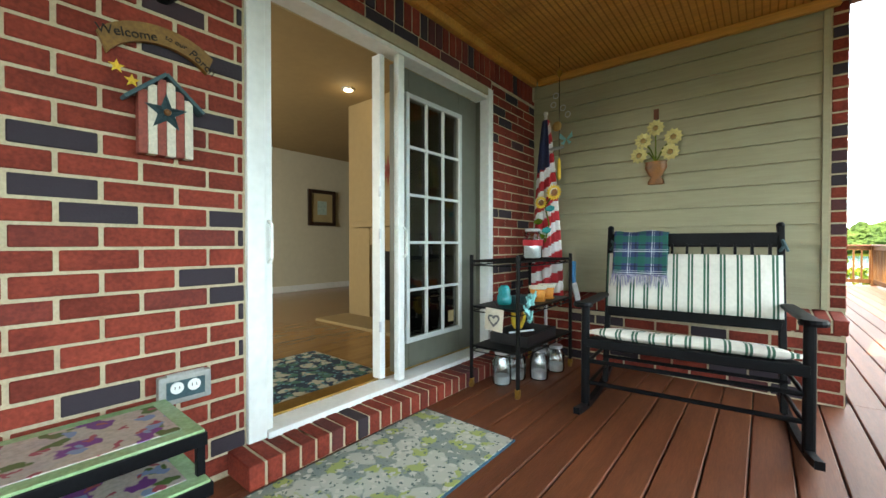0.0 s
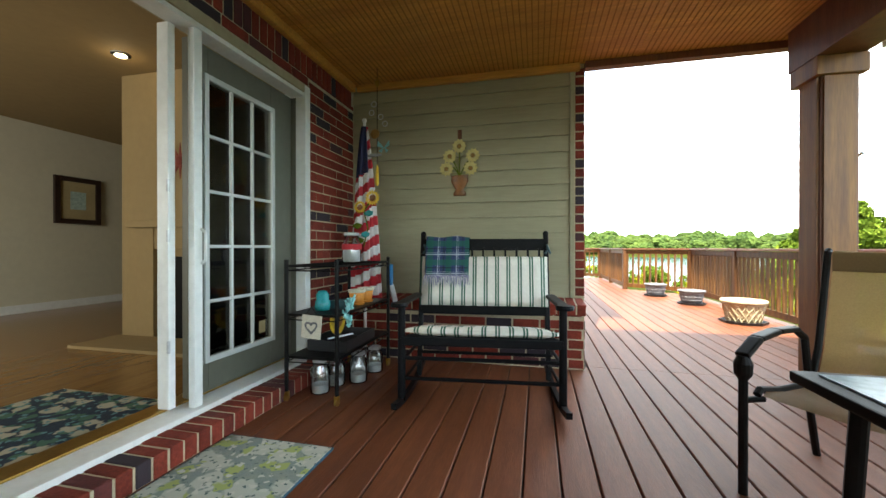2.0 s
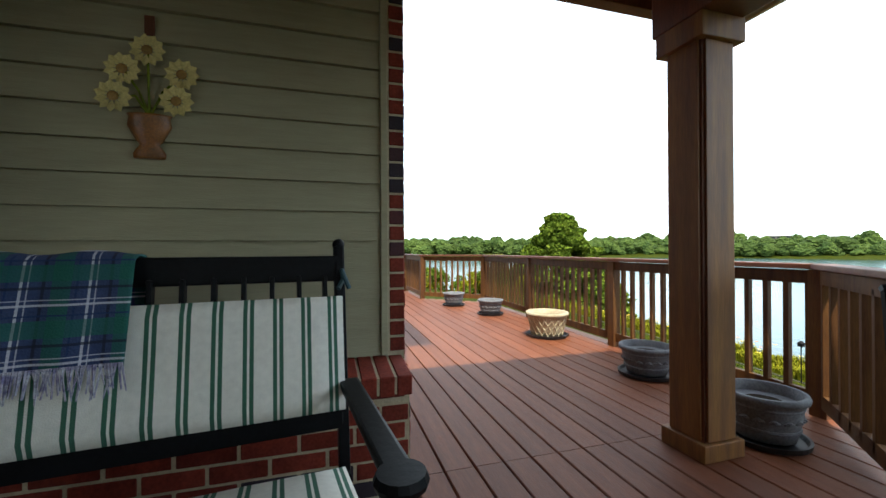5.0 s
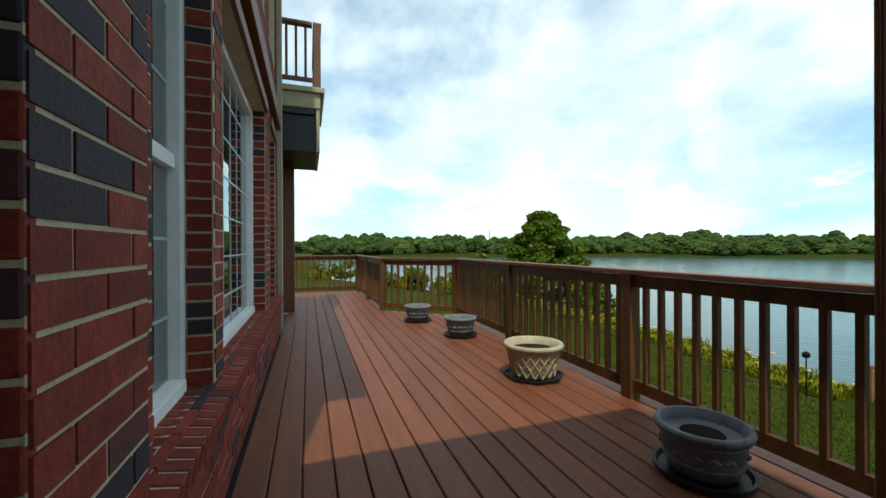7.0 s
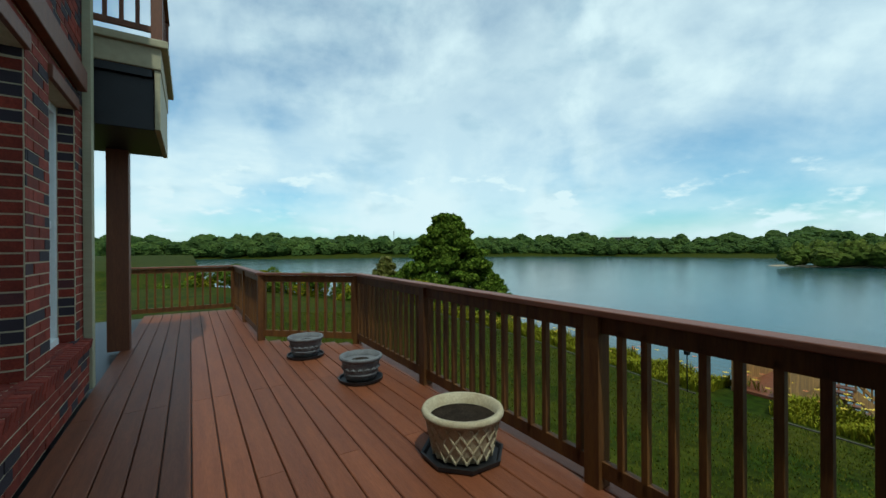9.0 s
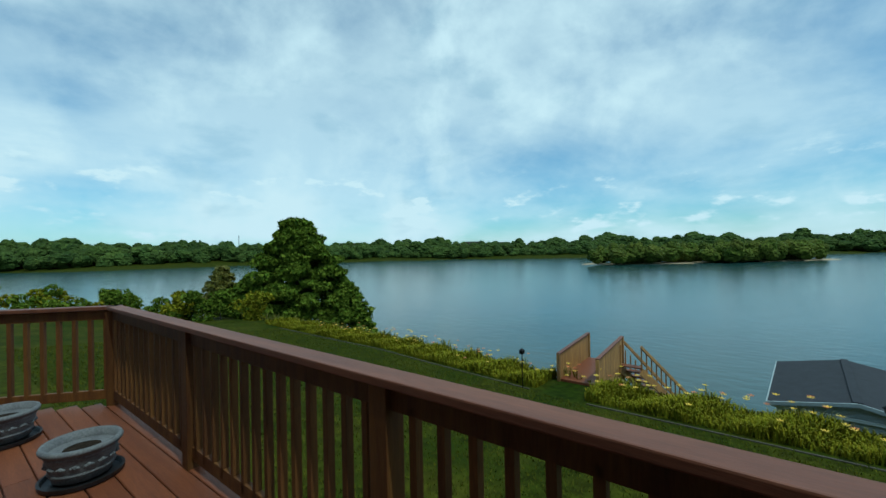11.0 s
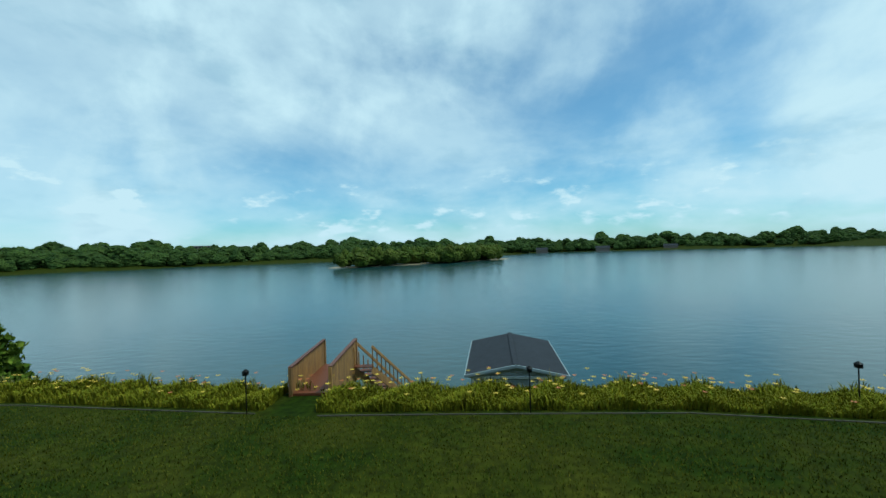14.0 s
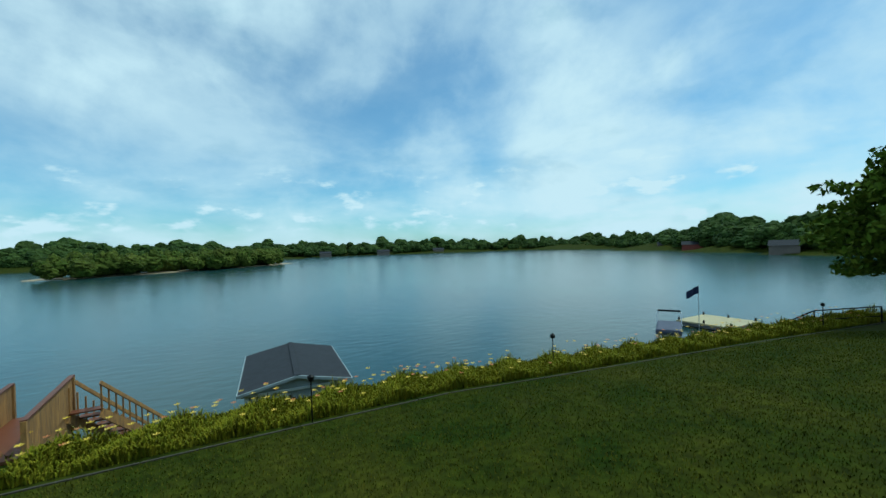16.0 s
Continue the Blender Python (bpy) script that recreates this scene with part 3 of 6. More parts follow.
part("screen_stile", box((W - 0.03, 4.172, 0.127), (W + 0.003, 4.205, 2.063), 0.004), WHITE, door)
for y in (5.03, 4.20):
    part("screen_handle", sweep([(W + 0.004, y - 0.012, 0.86), (W + 0.03, y - 0.012, 0.88), (W + 0.03, y - 0.012, 1.02), (W + 0.004, y - 0.012, 1.04)], 0.008), WHITE, door)
leaf = thing("door_2", "grey French door leaf with fifteen small panes", "door", kind="structure")
LX = W - 0.12
y0, y1, g0, g1, h0, h1 = 5.04, 5.93, 5.165, 5.70, 0.33, 1.88


def stile_frame(parent, m=None):
    bm = box((-0.022, y0, 0.14), (0.022, g0, 2.06), 0.004)
    box((-0.022, g1, 0.14), (0.022, y1, 2.06), 0.004, bm)
    box((-0.022, g0 + 0.001, 0.14), (0.022, g1 - 0.001, h0), 0.004, bm)
    box((-0.022, g0 + 0.001, h1), (0.022, g1 - 0.001, 2.06), 0.004, bm)
    return bm


part("door_panel", stile_frame(leaf), DOOR_GREY, leaf).location.x = LX
bm = bmesh.new()
for a, b, c, d in ((g0 - 0.03, g0, h0 - 0.03, h1 + 0.03), (g1, g1 + 0.03, h0 - 0.03, h1 + 0.03)):
    box((LX + 0.018, a, c), (LX + 0.034, b, d), 0.003, bm)
for c in (h0 - 0.03, h1):
    box((LX + 0.018, g0 + 0.001, c), (LX + 0.033, g1 - 0.001, c + 0.03), 0.003, bm)
part("lite_frame", bm, MUNTIN, leaf)
for i in (1, 2):
    y = g0 + (g1 - g0) * i / 3
    part("muntin", box((LX + 0.010, y - 0.009, h0), (LX + 0.026, y + 0.009, h1), 0.003), MUNTIN, leaf)
for i in range(1, 5):
    z = h0 + (h1 - h0) * i / 5
    part("muntin", box((LX + 0.010, g0, z - 0.009), (LX + 0.024, g1, z + 0.009), 0.003), MUNTIN, leaf)
for i in range(3):
    for k in range(5):
        ya, yb = g0 + (g1 - g0) * i / 3, g0 + (g1 - g0) * (i + 1) / 3
        za, zb = h0 + (h1 - h0) * k / 5, h0 + (h1 - h0) * (k + 1) / 5
        ob = part("pane", box((LX - 0.002, ya, za), (LX + 0.004, yb, zb)), DOOR_PANE, leaf)
        ob.visible_shadow = False
part("sticker", box((LX + 0.0045, g1 - 0.10, h0 + 0.04), (LX + 0.006, g1 - 0.04, h0 + 0.12)), PAPER, leaf)
part("door_frame", box((LX - 0.03, 5.932, 0.13), (LX + 0.06, 5.9345, 2.06)), DOOR_GREY, leaf)
part("inner_stile", box((W - 0.15, 4.905, 0.136), (W - 0.08, 4.945, 2.063), 0.005), WHITE, door)
for z in (0.45, 1.0, 1.25):
    part("hinge", rod((W - 0.078, 4.903, z - 0.03), (W - 0.078, 4.903, z + 0.03), 0.008), ALU, door)

# brick sill step below the door
step = thing("door_step", "low rowlock brick step along the patio door", "step", kind="structure")
part("mortar_bed", box((W + 0.002, 4.02, 0.003), (0.099, 6.45, 0.0945)), MORTAR, step)
bm = bmesh.new()
bmesh.ops.create_cube(bm, size=1, matrix=Matrix.Diagonal((0.20, 0.062, 0.095, 1)))
bmesh.ops.bevel(bm, geom=list(bm.edges), offset=0.004, segments=1, affect="EDGES")
rowlock = mesh_of(bm, "brick", RED_BRICK)
y = 4.045
while y < 6.43:
    ob = new("brick", rowlock)
    ob.parent = step
    ob.matrix_basis = pose(0.004 + random.uniform(-0.002, 0.002), y, 0.051 + random.uniform(-0.002, 0.002), 0, 0, random.uniform(-0.6, 0.6))
    y += 0.0735
# soldier course over the door and wall
y = 3.0
bm = bmesh.new()
bmesh.ops.create_cube(bm, size=1, matrix=Matrix.Diagonal((0.03, 0.063, 0.2, 1)))
bmesh.ops.bevel(bm, geom=list(bm.edges), offset=0.0035, segments=1, affect="EDGES")
soldier = mesh_of(bm, "brick", BRICK)
while y < 6.74:
    ob = new("brick", soldier)
    ob.parent = wall_door
    ob.matrix_basis = pose(W - 0.007 + random.uniform(-0.002, 0.002), y, 2.335)
    y += 0.0735

# ---- room behind the door ----
room_floor = solid("floor_room", box((-5.2, 2.2, -0.1), (W - 0.17, 11.0, 0.08)), WOOD_FLOOR, "glossy honey oak floor of the living room", "floor", kind="structure")
rwall = thing("wall_room", "plain cream walls of the living room", "wall", kind="structure")
part("far_wall", box((-5.2, 2.2, 0.08), (-5.0, 11.0, 3.4)), CREAM_WALL, rwall)
part("side_wall", box((-5.0, 2.0, 0.08), (W - 0.2, 2.2, 3.4)), CREAM_WALL, rwall)
part("end_wall", box((-5.0, 11.0, 0.08), (W - 0.2, 11.2, 3.4)), CREAM_WALL, rwall)
part("door_wall_lining", box((W - 0.24, 2.2, 0.08), (W - 0.203, 4.05, 2.9)), DIM_TAN, rwall)
part("door_wall_lining", box((W - 0.24, 6.04, 0.08), (W - 0.203, 11.0, 2.9)), DIM_TAN, rwall)
part("door_wall_lining", box((W - 0.24, 4.05, 2.16), (W - 0.203, 6.04, 2.9)), DIM_TAN, rwall)
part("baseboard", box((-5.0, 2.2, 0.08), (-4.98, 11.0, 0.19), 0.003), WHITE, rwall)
solid("ceiling_room", box((-5.2, 2.0, 2.62), (W - 0.2, 11.2, 2.75)), DIM_TAN, "tan living room ceiling, its dimness put into the colour", "ceiling", kind="structure")
breast = thing("fireplace", "chimney breast and cream mantel, mostly painted in dimmed tan, with dark firebox", "fireplace", (-2.0, 6.35, 0.08))
# breast and mantel take the darkened tan for their shade; one leg stays cream
part("breast", box((-0.35, 0.0, 0), (1.85, 0.7, 2.54)), DIM_TAN, breast)
part("mantel_leg", box((-0.10, -0.06, 0), (0.10, -0.002, 1.05), 0.005), DIM_TAN, breast)
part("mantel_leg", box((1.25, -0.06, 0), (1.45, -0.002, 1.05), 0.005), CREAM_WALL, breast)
part("mantel_shelf", box((-0.16, -0.12, 1.05), (1.5, -0.002, 1.12), 0.01), DIM_TAN, breast)
part("mantel_frieze", box((0.10, -0.05, 0.85), (1.25, -0.002, 1.05), 0.005), DIM_TAN, breast)
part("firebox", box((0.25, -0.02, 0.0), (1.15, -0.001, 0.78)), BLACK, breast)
part("hearth", box((-0.3, -0.5, 0.001), (1.7, -0.07, 0.03), 0.004), DIM_TAN, breast)
for y, z, s, nm in ((7.72, 1.63, 1.0, "dark"), (9.4, 1.6, 1.0, "dark")):
    pic = thing("framed_picture", "dark wooden picture frame with wide mat on the cream wall", "picture", (-4.99, y, z), group="framed pictures")
    bm = bmesh.new()
    for a, b, c, d in ((-0.30, -0.23, -0.34, 0.34), (0.23, 0.30, -0.34, 0.34)):
        box((0, a, c), (0.04, b, d), 0.006, bm)
    for c in (-0.34, 0.27):
        box((0, -0.23, c), (0.04, 0.23, c + 0.07), 0.006, bm)
    part("frame", bm, DARKFRAME, pic)
    part("mat_board", box((0, -0.23, -0.27), (0.02, 0.23, 0.27)), PAPER, pic)
    part("print", box((0.02, -0.10, -0.13), (0.024, 0.10, 0.13)), PRINT, pic)
star = thing("wall_ornament", "dark red starburst ornament on the chimney breast", "ornament", (-1.62, 6.34, 1.75))
bm = ball((0, -0.02, 0), 0.05)
for i in range(12):
    a = i * math.pi / 6
    rod((0.04 * math.cos(a), -0.02, 0.04 * math.sin(a)), (0.17 * math.cos(a), -0.02, 0.17 * math.sin(a)), 0.014, 0.003, 6, bm)
part("rays", bm, BARN_RED, star)
GLOW = bpy.data.materials.new("lamp_glow"); GLOW.use_nodes = True
GLOW.node_tree.nodes["Principled BSDF"].inputs["Emission Color"].default_value = (1, 0.8, 0.5, 1)
GLOW.node_tree.nodes["Principled BSDF"].inputs["Emission Strength"].default_value = 4
for x, y in ((-1.9, 6.0), (-3.4, 4.6)):
    dl = thing("downlight", "small lit recessed ceiling downlight", "lamp", (x, y, 2.62), group="recessed downlights")
    part("trim_ring", lathe([(0.07, -0.012), (0.07, -0.001), (0.05, -0.001), (0.05, -0.012), (0.07, -0.012)]), WHITE, dl)
    part("bulb", lathe([(0.045, -0.018), (0.045, -0.013)]), GLOW, dl)
    sp = new("downlight_beam", bpy.data.lights.new("downlight_beam", "POINT"))
    sp.data.energy, sp.data.color, sp.data.shadow_soft_size = 0.25, (1, 0.78, 0.5), 0.06
    sp.location = (x, y, 2.50)
# unseen area lamp added to brighten the far wall; the side wall has no window
room_fill = new("room_fill_light", bpy.data.lights.new("room_fill_light", "AREA"))
room_fill.data.shape, room_fill.data.size, room_fill.data.size_y, room_fill.data.energy = "RECTANGLE", 2.0, 1.4, 30
room_fill.matrix_world = look((-3.2, 2.3, 1.5), (-4.2, 7.5, 1.3))
rug_in = thing("indoor_rug", "navy floral rug on the oak floor inside the door", "rug", (-0.75, 4.58, 0.08))
part("weave", box((-0.42, -0.52, 0.001), (0.42, 0.52, 0.014), 0.004), NAVY_RUG, rug_in)
part("binding", box((-0.435, -0.535, 0.0005), (0.435, 0.535, 0.010), 0.004), GOLD, rug_in)

# ---- deck ----
deck = thing("floor_deck", "red-brown composite deck boards with dark gaps", "deck", kind="structure")
part("joists", box((W + 0.01, -1.4, -0.25), (3.60, 16.3, -0.04)), SAUCER, deck)
part("joists", box((3.61, 6.2, -0.25), (4.56, 12.2, -0.04)), SAUCER, deck)
board_cache = {}


def board(x, y0, y1):
    key = round(y1 - y0, 2)
    if key not in board_cache:
        bm = bmesh.new()
        bmesh.ops.create_cube(bm, size=1, matrix=Matrix.Diagonal((0.1425, key - 0.004, 0.028, 1)))
        bmesh.ops.bevel(bm, geom=[e for e in bm.edges if abs(e.verts[0].co.y - e.verts[1].co.y) > 0.1], offset=0.005, segments=1, affect="EDGES")
        board_cache[key] = mesh_of(bm, "deck_board", DECK)
    ob = new("deck_board", board_cache[key])
    ob.parent = deck
    ob.location = (x, (y0 + y1) / 2, -0.014)


x, i = W + 0.072, 0
while x < 4.68:
    south = -1.4 if x < 3.75 else round(5.6 + (x - 3.6) - 0.14, 2)
    north = 16.4 if x < 3.62 else round(12.98 - (x - 3.56) * 0.88, 2)
    cuts = [south, 6.62 + (0.0 if i % 2 else -0.001), 10.9 if i % 3 else 9.4, north]
    cuts = [c for c in sorted(set(round(c, 2) for c in cuts)) if south <= c <= north]
    for a, b in zip(cuts, cuts[1:]):
        if b - a > 0.05 and not (x < 1.93 and a > 6.6):
            board(x, a, b)
    x += 0.149
    i += 1

# ---- railing ----
rail = thing("deck_railing", "stained wooden deck railing with square balusters", "railing")
RAILS = [((3.62, -1.4), (3.62, 5.62)), ((3.62, 5.62), (4.52, 6.52)), ((4.52, 6.52), (4.60, 12.05)), ((4.60, 12.05), (3.56, 12.98)), ((3.56, 12.98), (3.53, 16.3)), ((3.53, 16.3), (1.6, 16.3))]
bm = box((-0.019, -0.016, -0.38), (0.019, 0.016, 0.38), 0.003)
baluster = mesh_of(bm, "baluster", CEDAR)
for (ax, ay), (bx, by) in RAILS:
    a, b = Vector((ax, ay, 0)), Vector((bx, by, 0))
    d = (b - a)
    ln = d.length
    d.normalize()
    ang = math.degrees(math.atan2(d.y, d.x)) - 90
    part("rail_cap", bar(a + Vector((0, 0, 0.912)) - d * 0.05, b + Vector((0, 0, 0.912)) + d * 0.05, 0.115, 0.034, 0.006), CAP, rail)
    part("top_rail", bar(a + Vector((0, 0, 0.846)), b + Vector((0, 0, 0.846)), 0.038, 0.085), CEDAR, rail)
    part("bottom_rail", bar(a + Vector((0, 0, 0.10)), b + Vector((0, 0, 0.10)), 0.038, 0.085), CEDAR, rail)
    n_post = max(1, round(ln / 1.85))
    for k in range(n_post):
        p = a + d * (ln * k / n_post)
        ob = part("rail_post", box((-0.046, -0.046, -0.30), (0.046, 0.046, 0.893), 0.004), CEDAR, rail)
        ob.matrix_basis = pose(p.x, p.y, 0, 0, 0, ang)
    n = int(ln / 0.125)
    for k in range(n):
        p = a + d * (ln * (k + 0.5) / n)
        ob = new("baluster", baluster)
        ob.parent = rail
        ob.matrix_basis = pose(p.x, p.y, 0.46, 0, 0, ang)

# ---- house side ----
side = thing("wall_side", "two-storey red brick side wall with white windows", "wall", kind="structure")
SX, LX2, TOP = 1.93, 1.985, 5.2
WINS = [(7.35, 8.08, 0.48, 2.43), (8.27, 10.31, 0.48, 2.43), (10.78, 11.50, 0.48, 2.43)]
UP = [(8.27, 10.31, 3.4, 4.9), (10.78, 11.50, 3.4, 4.9)]
bm = bmesh.new()
prev = 7.15
for a, b, c, d in WINS:
    box((SX - 0.25, prev, 0), (SX, a, TOP), bm=bm)
    box((SX - 0.25, a, 0), (SX, b, c), bm=bm)
    if b > 8.2:
        box((SX - 0.25, a, d), (SX, b, 3.4), bm=bm)
        box((SX - 0.25, a, 4.9), (SX, b, TOP), bm=bm)
    else:
        box((SX - 0.25, a, d), (SX, b, TOP), bm=bm)
    prev = b
box((SX - 0.25, prev, 0), (SX, 12.0, TOP), bm=bm)
part("mortar_bed", bm, MORTAR, side)
part("plinth_bed", box((SX, 6.80, 0), (LX2 - 0.008, 11.72, 0.40)), MORTAR, side)
part("roof_eave", box((1.0, 6.40, TOP), (2.21, 12.2, TOP + 0.12)), FASCIA, side)
part("floor_band", box((SX + 0.006, 7.2, 2.62), (SX + 0.07, 11.6, 2.80), 0.01), STAIN, side)
for a, b, c, d in WINS:
    part("lintel_trim", box((SX - 0.09, a - 0.02, d + 0.002), (SX + 0.03, b + 0.02, d + 0.10), 0.008), STAIN, side)
sill_bm = bmesh.new()
bmesh.ops.create_cube(sill_bm, size=1, matrix=Matrix.Diagonal((0.21, 0.063, 0.085, 1)))
bmesh.ops.bevel(sill_bm, geom=list(sill_bm.edges), offset=0.004, segments=1, affect="EDGES")
ledge_me = mesh_of(sill_bm, "brick", RED_BRICK)
y = 6.82
while y < 11.72:
    ob = new("brick", ledge_me); ob.parent = side
    ob.matrix_basis = pose(LX2 - 0.085, y, 0.437 + random.uniform(-0.002, 0.002), 0, 9, 0)
    y += 0.0735
part("ledge_bed", box((-0.10, -2.43, -0.035), (0.10, 2.43, 0.038), m=pose(LX2 - 0.085, 9.27, 0.437, 0, 9, 0)), MORTAR, side)
part("ledge_bed", box((-1.02, -0.131, -0.035), (1.02, 0.131, 0.038), m=pose(0.94, 6.63, 0.472, 5, 0, 0)), MORTAR, low_wall)
bm = bmesh.new()
bmesh.ops.create_cube(bm, size=1, matrix=Matrix.Diagonal((0.063, 0.27, 0.085, 1)))
bmesh.ops.bevel(bm, geom=list(bm.edges), offset=0.004, segments=1, affect="EDGES")
ledge2 = mesh_of(bm, "brick", RED_BRICK)
x = W + 0.04
while x < 1.97:
    ob = new("brick", ledge2); ob.parent = low_wall
    ob.matrix_basis = pose(x, 6.63, 0.472, 5, 0, 0)
    x += 0.0735


def window(a, b, c, d, name, label):
    w = thing(name, label, "window", kind="structure")
    X = SX - 0.16
    for p, q in ((a, a + 0.06), (b - 0.06, b)):
        part("window_frame", box((X - 0.06, p, c), (X + 0.05, q, d), 0.004), WHITE, w)
    part("window_frame", box((X - 0.06, a + 0.06, d - 0.07), (X + 0.05, b - 0.06, d), 0.004), WHITE, w)
    part("window_sill", box((X - 0.06, a + 0.06, c), (X + 0.07, b - 0.06, c + 0.06), 0.006), WHITE, w)
    mid = (c + d) / 2
    single = b - a > 1.2
    if not single:
        part("meeting_rail", box((X - 0.03, a + 0.06, mid - 0.03), (X + 0.03, b - 0.06, mid + 0.03), 0.004), WHITE, w)
    n = round((b - a - 0.12) / 0.28)
    for k in range(1, n):
        y = a + 0.06 + (b - a - 0.12) * k / n
        # set before the pane, with the reflection over them put into their colour
        part("muntin", box((X + 0.0015, y - 0.006, c + 0.06), (X + 0.005, y + 0.006, d - 0.07)), VEILED_GRILLE, w)
    n = round((d - c) / 0.28) if single else 6
    for k in range(1, n):
        z = c + (d - c) * k / n
        if single or k != 3:
            part("muntin", box((X + 0.0015, a + 0.06, z - 0.006), (X + 0.0045, b - 0.06, z + 0.006)), VEILED_GRILLE, w)
    part("pane", box((X - 0.004, a + 0.06, c + 0.06), (X + 0.001, b - 0.06, d - 0.07)), PANE, w)


for i, q in enumerate(WINS):
    window(*q, f"window_{i + 1}", "white sash window with glass reflecting the lake")
for i, q in enumerate(UP):
    window(*q, f"window_{i + 4}", "white upper-floor sash window in brick")
# added solid block, dark so the panes look into a dim room
solid("wall_inner_dark", box((0.2, 7.2, 0), (1.2, 11.88, 5.15)), DIM_TAN, "added dim tan block closing off the view behind the windows", "wall", kind="structure")
part("corner_trim", box((1.937, 11.74, 0.0), (2.0, 11.86, TOP - 0.01), 0.005), SIDING, side)
part("back_wall", box((-0.2, 6.98, 2.75), (1.67, 7.14, TOP - 0.01)), MORTAR, side)
part("north_wall", box((-5.0, 11.9, 0), (1.67, 12.1, TOP - 0.01)), MORTAR, side)
part("high_wall", box((-5.2, -1.5, 2.75), (-0.3, 12.0, 7.0)), MORTAR, side)
roof_bm = box((-5.4, -1.7, 7.01), (-0.2, 12.2, 7.3))
box((-0.19, 6.45, TOP + 0.13), (2.15, 12.15, TOP + 0.40), bm=roof_bm)
main_roof = solid("house_roof", roof_bm, SHINGLE, "dark shingle roof over the house", "roof", kind="structure")

balcony = thing("balcony", "upper balcony with tan fascia and dark wooden railing", "balcony", kind="structure")
part("floor_slab", box((-1.0, 12.1, 3.04), (2.42, 13.6, 3.12)), SAUCER, balcony)
part("fascia", box((-1.0, 12.08, 3.12), (2.50, 13.66, 3.34), 0.012), FASCIA, balcony)
part("fascia_lip", box((-1.0, 12.04, 3.34), (2.56, 13.72, 3.42), 0.012), FASCIA, balcony)
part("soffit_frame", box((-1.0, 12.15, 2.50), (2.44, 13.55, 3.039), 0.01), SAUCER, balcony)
part("soffit_trim", box((2.44, 12.1, 2.50), (2.49, 13.6, 3.119), 0.005), FASCIA, balcony)
part("rail_cap", box((2.40, 12.10, 4.33), (2.52, 13.65, 4.38), 0.005), STAIN, balcony)
part("rail_cap", box((-0.9, 12.10, 4.33), (2.39, 12.2, 4.38), 0.005), STAIN, balcony)
part("bottom_rail", box((2.44, 12.12, 3.52), (2.48, 13.63, 3.58), 0.003), STAIN, balcony)
part("bottom_rail", box((-0.9, 12.13, 3.52), (2.43, 12.17, 3.58), 0.003), STAIN, balcony)
for y in (12.15, 13.6):
    part("rail_post", box((2.41, y - 0.05, 3.42), (2.51, y + 0.05, 4.33), 0.004), STAIN, balcony)
for k in range(1, 11):
    y = 12.15 + 1.45 * k / 11
    part("baluster", box((2.445, y - 0.018, 3.58), (2.478, y + 0.018, 4.33)), STAIN, balcony)
for k in range(14):
    x = 2.3 - k * 0.13
    part("baluster", box((x - 0.018, 12.13, 3.58), (x + 0.018, 12.165, 4.33)), STAIN, balcony)
part("column", box((1.88, 13.30, 0), (2.10, 13.5, 2.50), 0.006), STAIN, balcony)

# ---- yard, lake and far shore ----
LAKE = -7.5
EDGE_Y = (-60, -30, -17, 1.4, 10.8, 20, 30, 40, 52)
EDGE_X = (4.0, 8.2, 10.4, 13.7, 14.0, 15.4, 15.6, 13.0, 4.0)


def bed_x(y):
    return float(np.interp(y, EDGE_Y, EDGE_X))


SHORE_A = (-180, -125, -112, -100, -86, -72, -64, -60, -52, -45, -40, -28, -16, -9, -5, 6, 14, 32, 48, 60, 78, 92, 105, 180)
SHORE_R = (70, 60, 80, 120, 170, 230, 300, 350, 470, 560, 560, 560, 540, 520, 500, 430, 420, 430, 450, 410, 415, 440, 430, 300)


def shore(ang):
    return float(np.interp(ang, SHORE_A, SHORE_R))


def ground_z(x, y):
    if x < 60 and -70 < y < 60:
        e = bed_x(y)
        if x < e + 2.0:
            s = min(max((x - 4.6) / max(e - 4.6, 1), 0), 1)
            z = -1.7 - 1.05 * s - 0.06 * max(0, x - e) + 0.05 * math.sin(x * 0.5) * math.sin(y * 0.23)
        else:
            z = max(LAKE - 1.2, -2.85 - (x - e - 2.0) * 0.95)
        if y > 44:
            z = max(LAKE - 1.2, z - (y - 44) * 0.5)
        return z
    r, a = math.hypot(x, y), math.degrees(math.atan2(y, x))
    if x <= 4 and r < 300:
        return -1.8
    past = r - shore(a)
    return LAKE - 1.2 if past < -6 else min(LAKE - 1.0 + (past + 6) * 0.18, 4.0)


axis = sorted(set([round(v, 2) for v in np.arange(-40, 60, 1.0)] + [round(s * (60 + 20 * 1.25 ** k), 1) for k in range(0, 22) for s in (1, -1)]))
axis = [v for v in axis if abs(v) < 2400]
verts = [(x, y, ground_z(x, y)) for y in axis for x in axis]
nx = len(axis)
faces = [(j * nx + i, j * nx + i + 1, (j + 1) * nx + i + 1, (j + 1) * nx + i) for j in range(nx - 1) for i in range(nx - 1)]
me = bpy.data.meshes.new("ground")
me.from_pydata(verts, [], faces)
me.materials.append(GRASS)
me.shade_smooth()
tagged(new("ground", me), "green mown lawn sloping gently down to the lake", "lawn", kind="structure")
bm = bmesh.new()
bmesh.ops.create_grid(bm, x_segments=4, y_segments=4, size=2300, matrix=Matrix.Translation((0, 0, LAKE)))
solid("water", bm, WATER, "calm grey-green lake with light ripples", "lake", kind="structure")


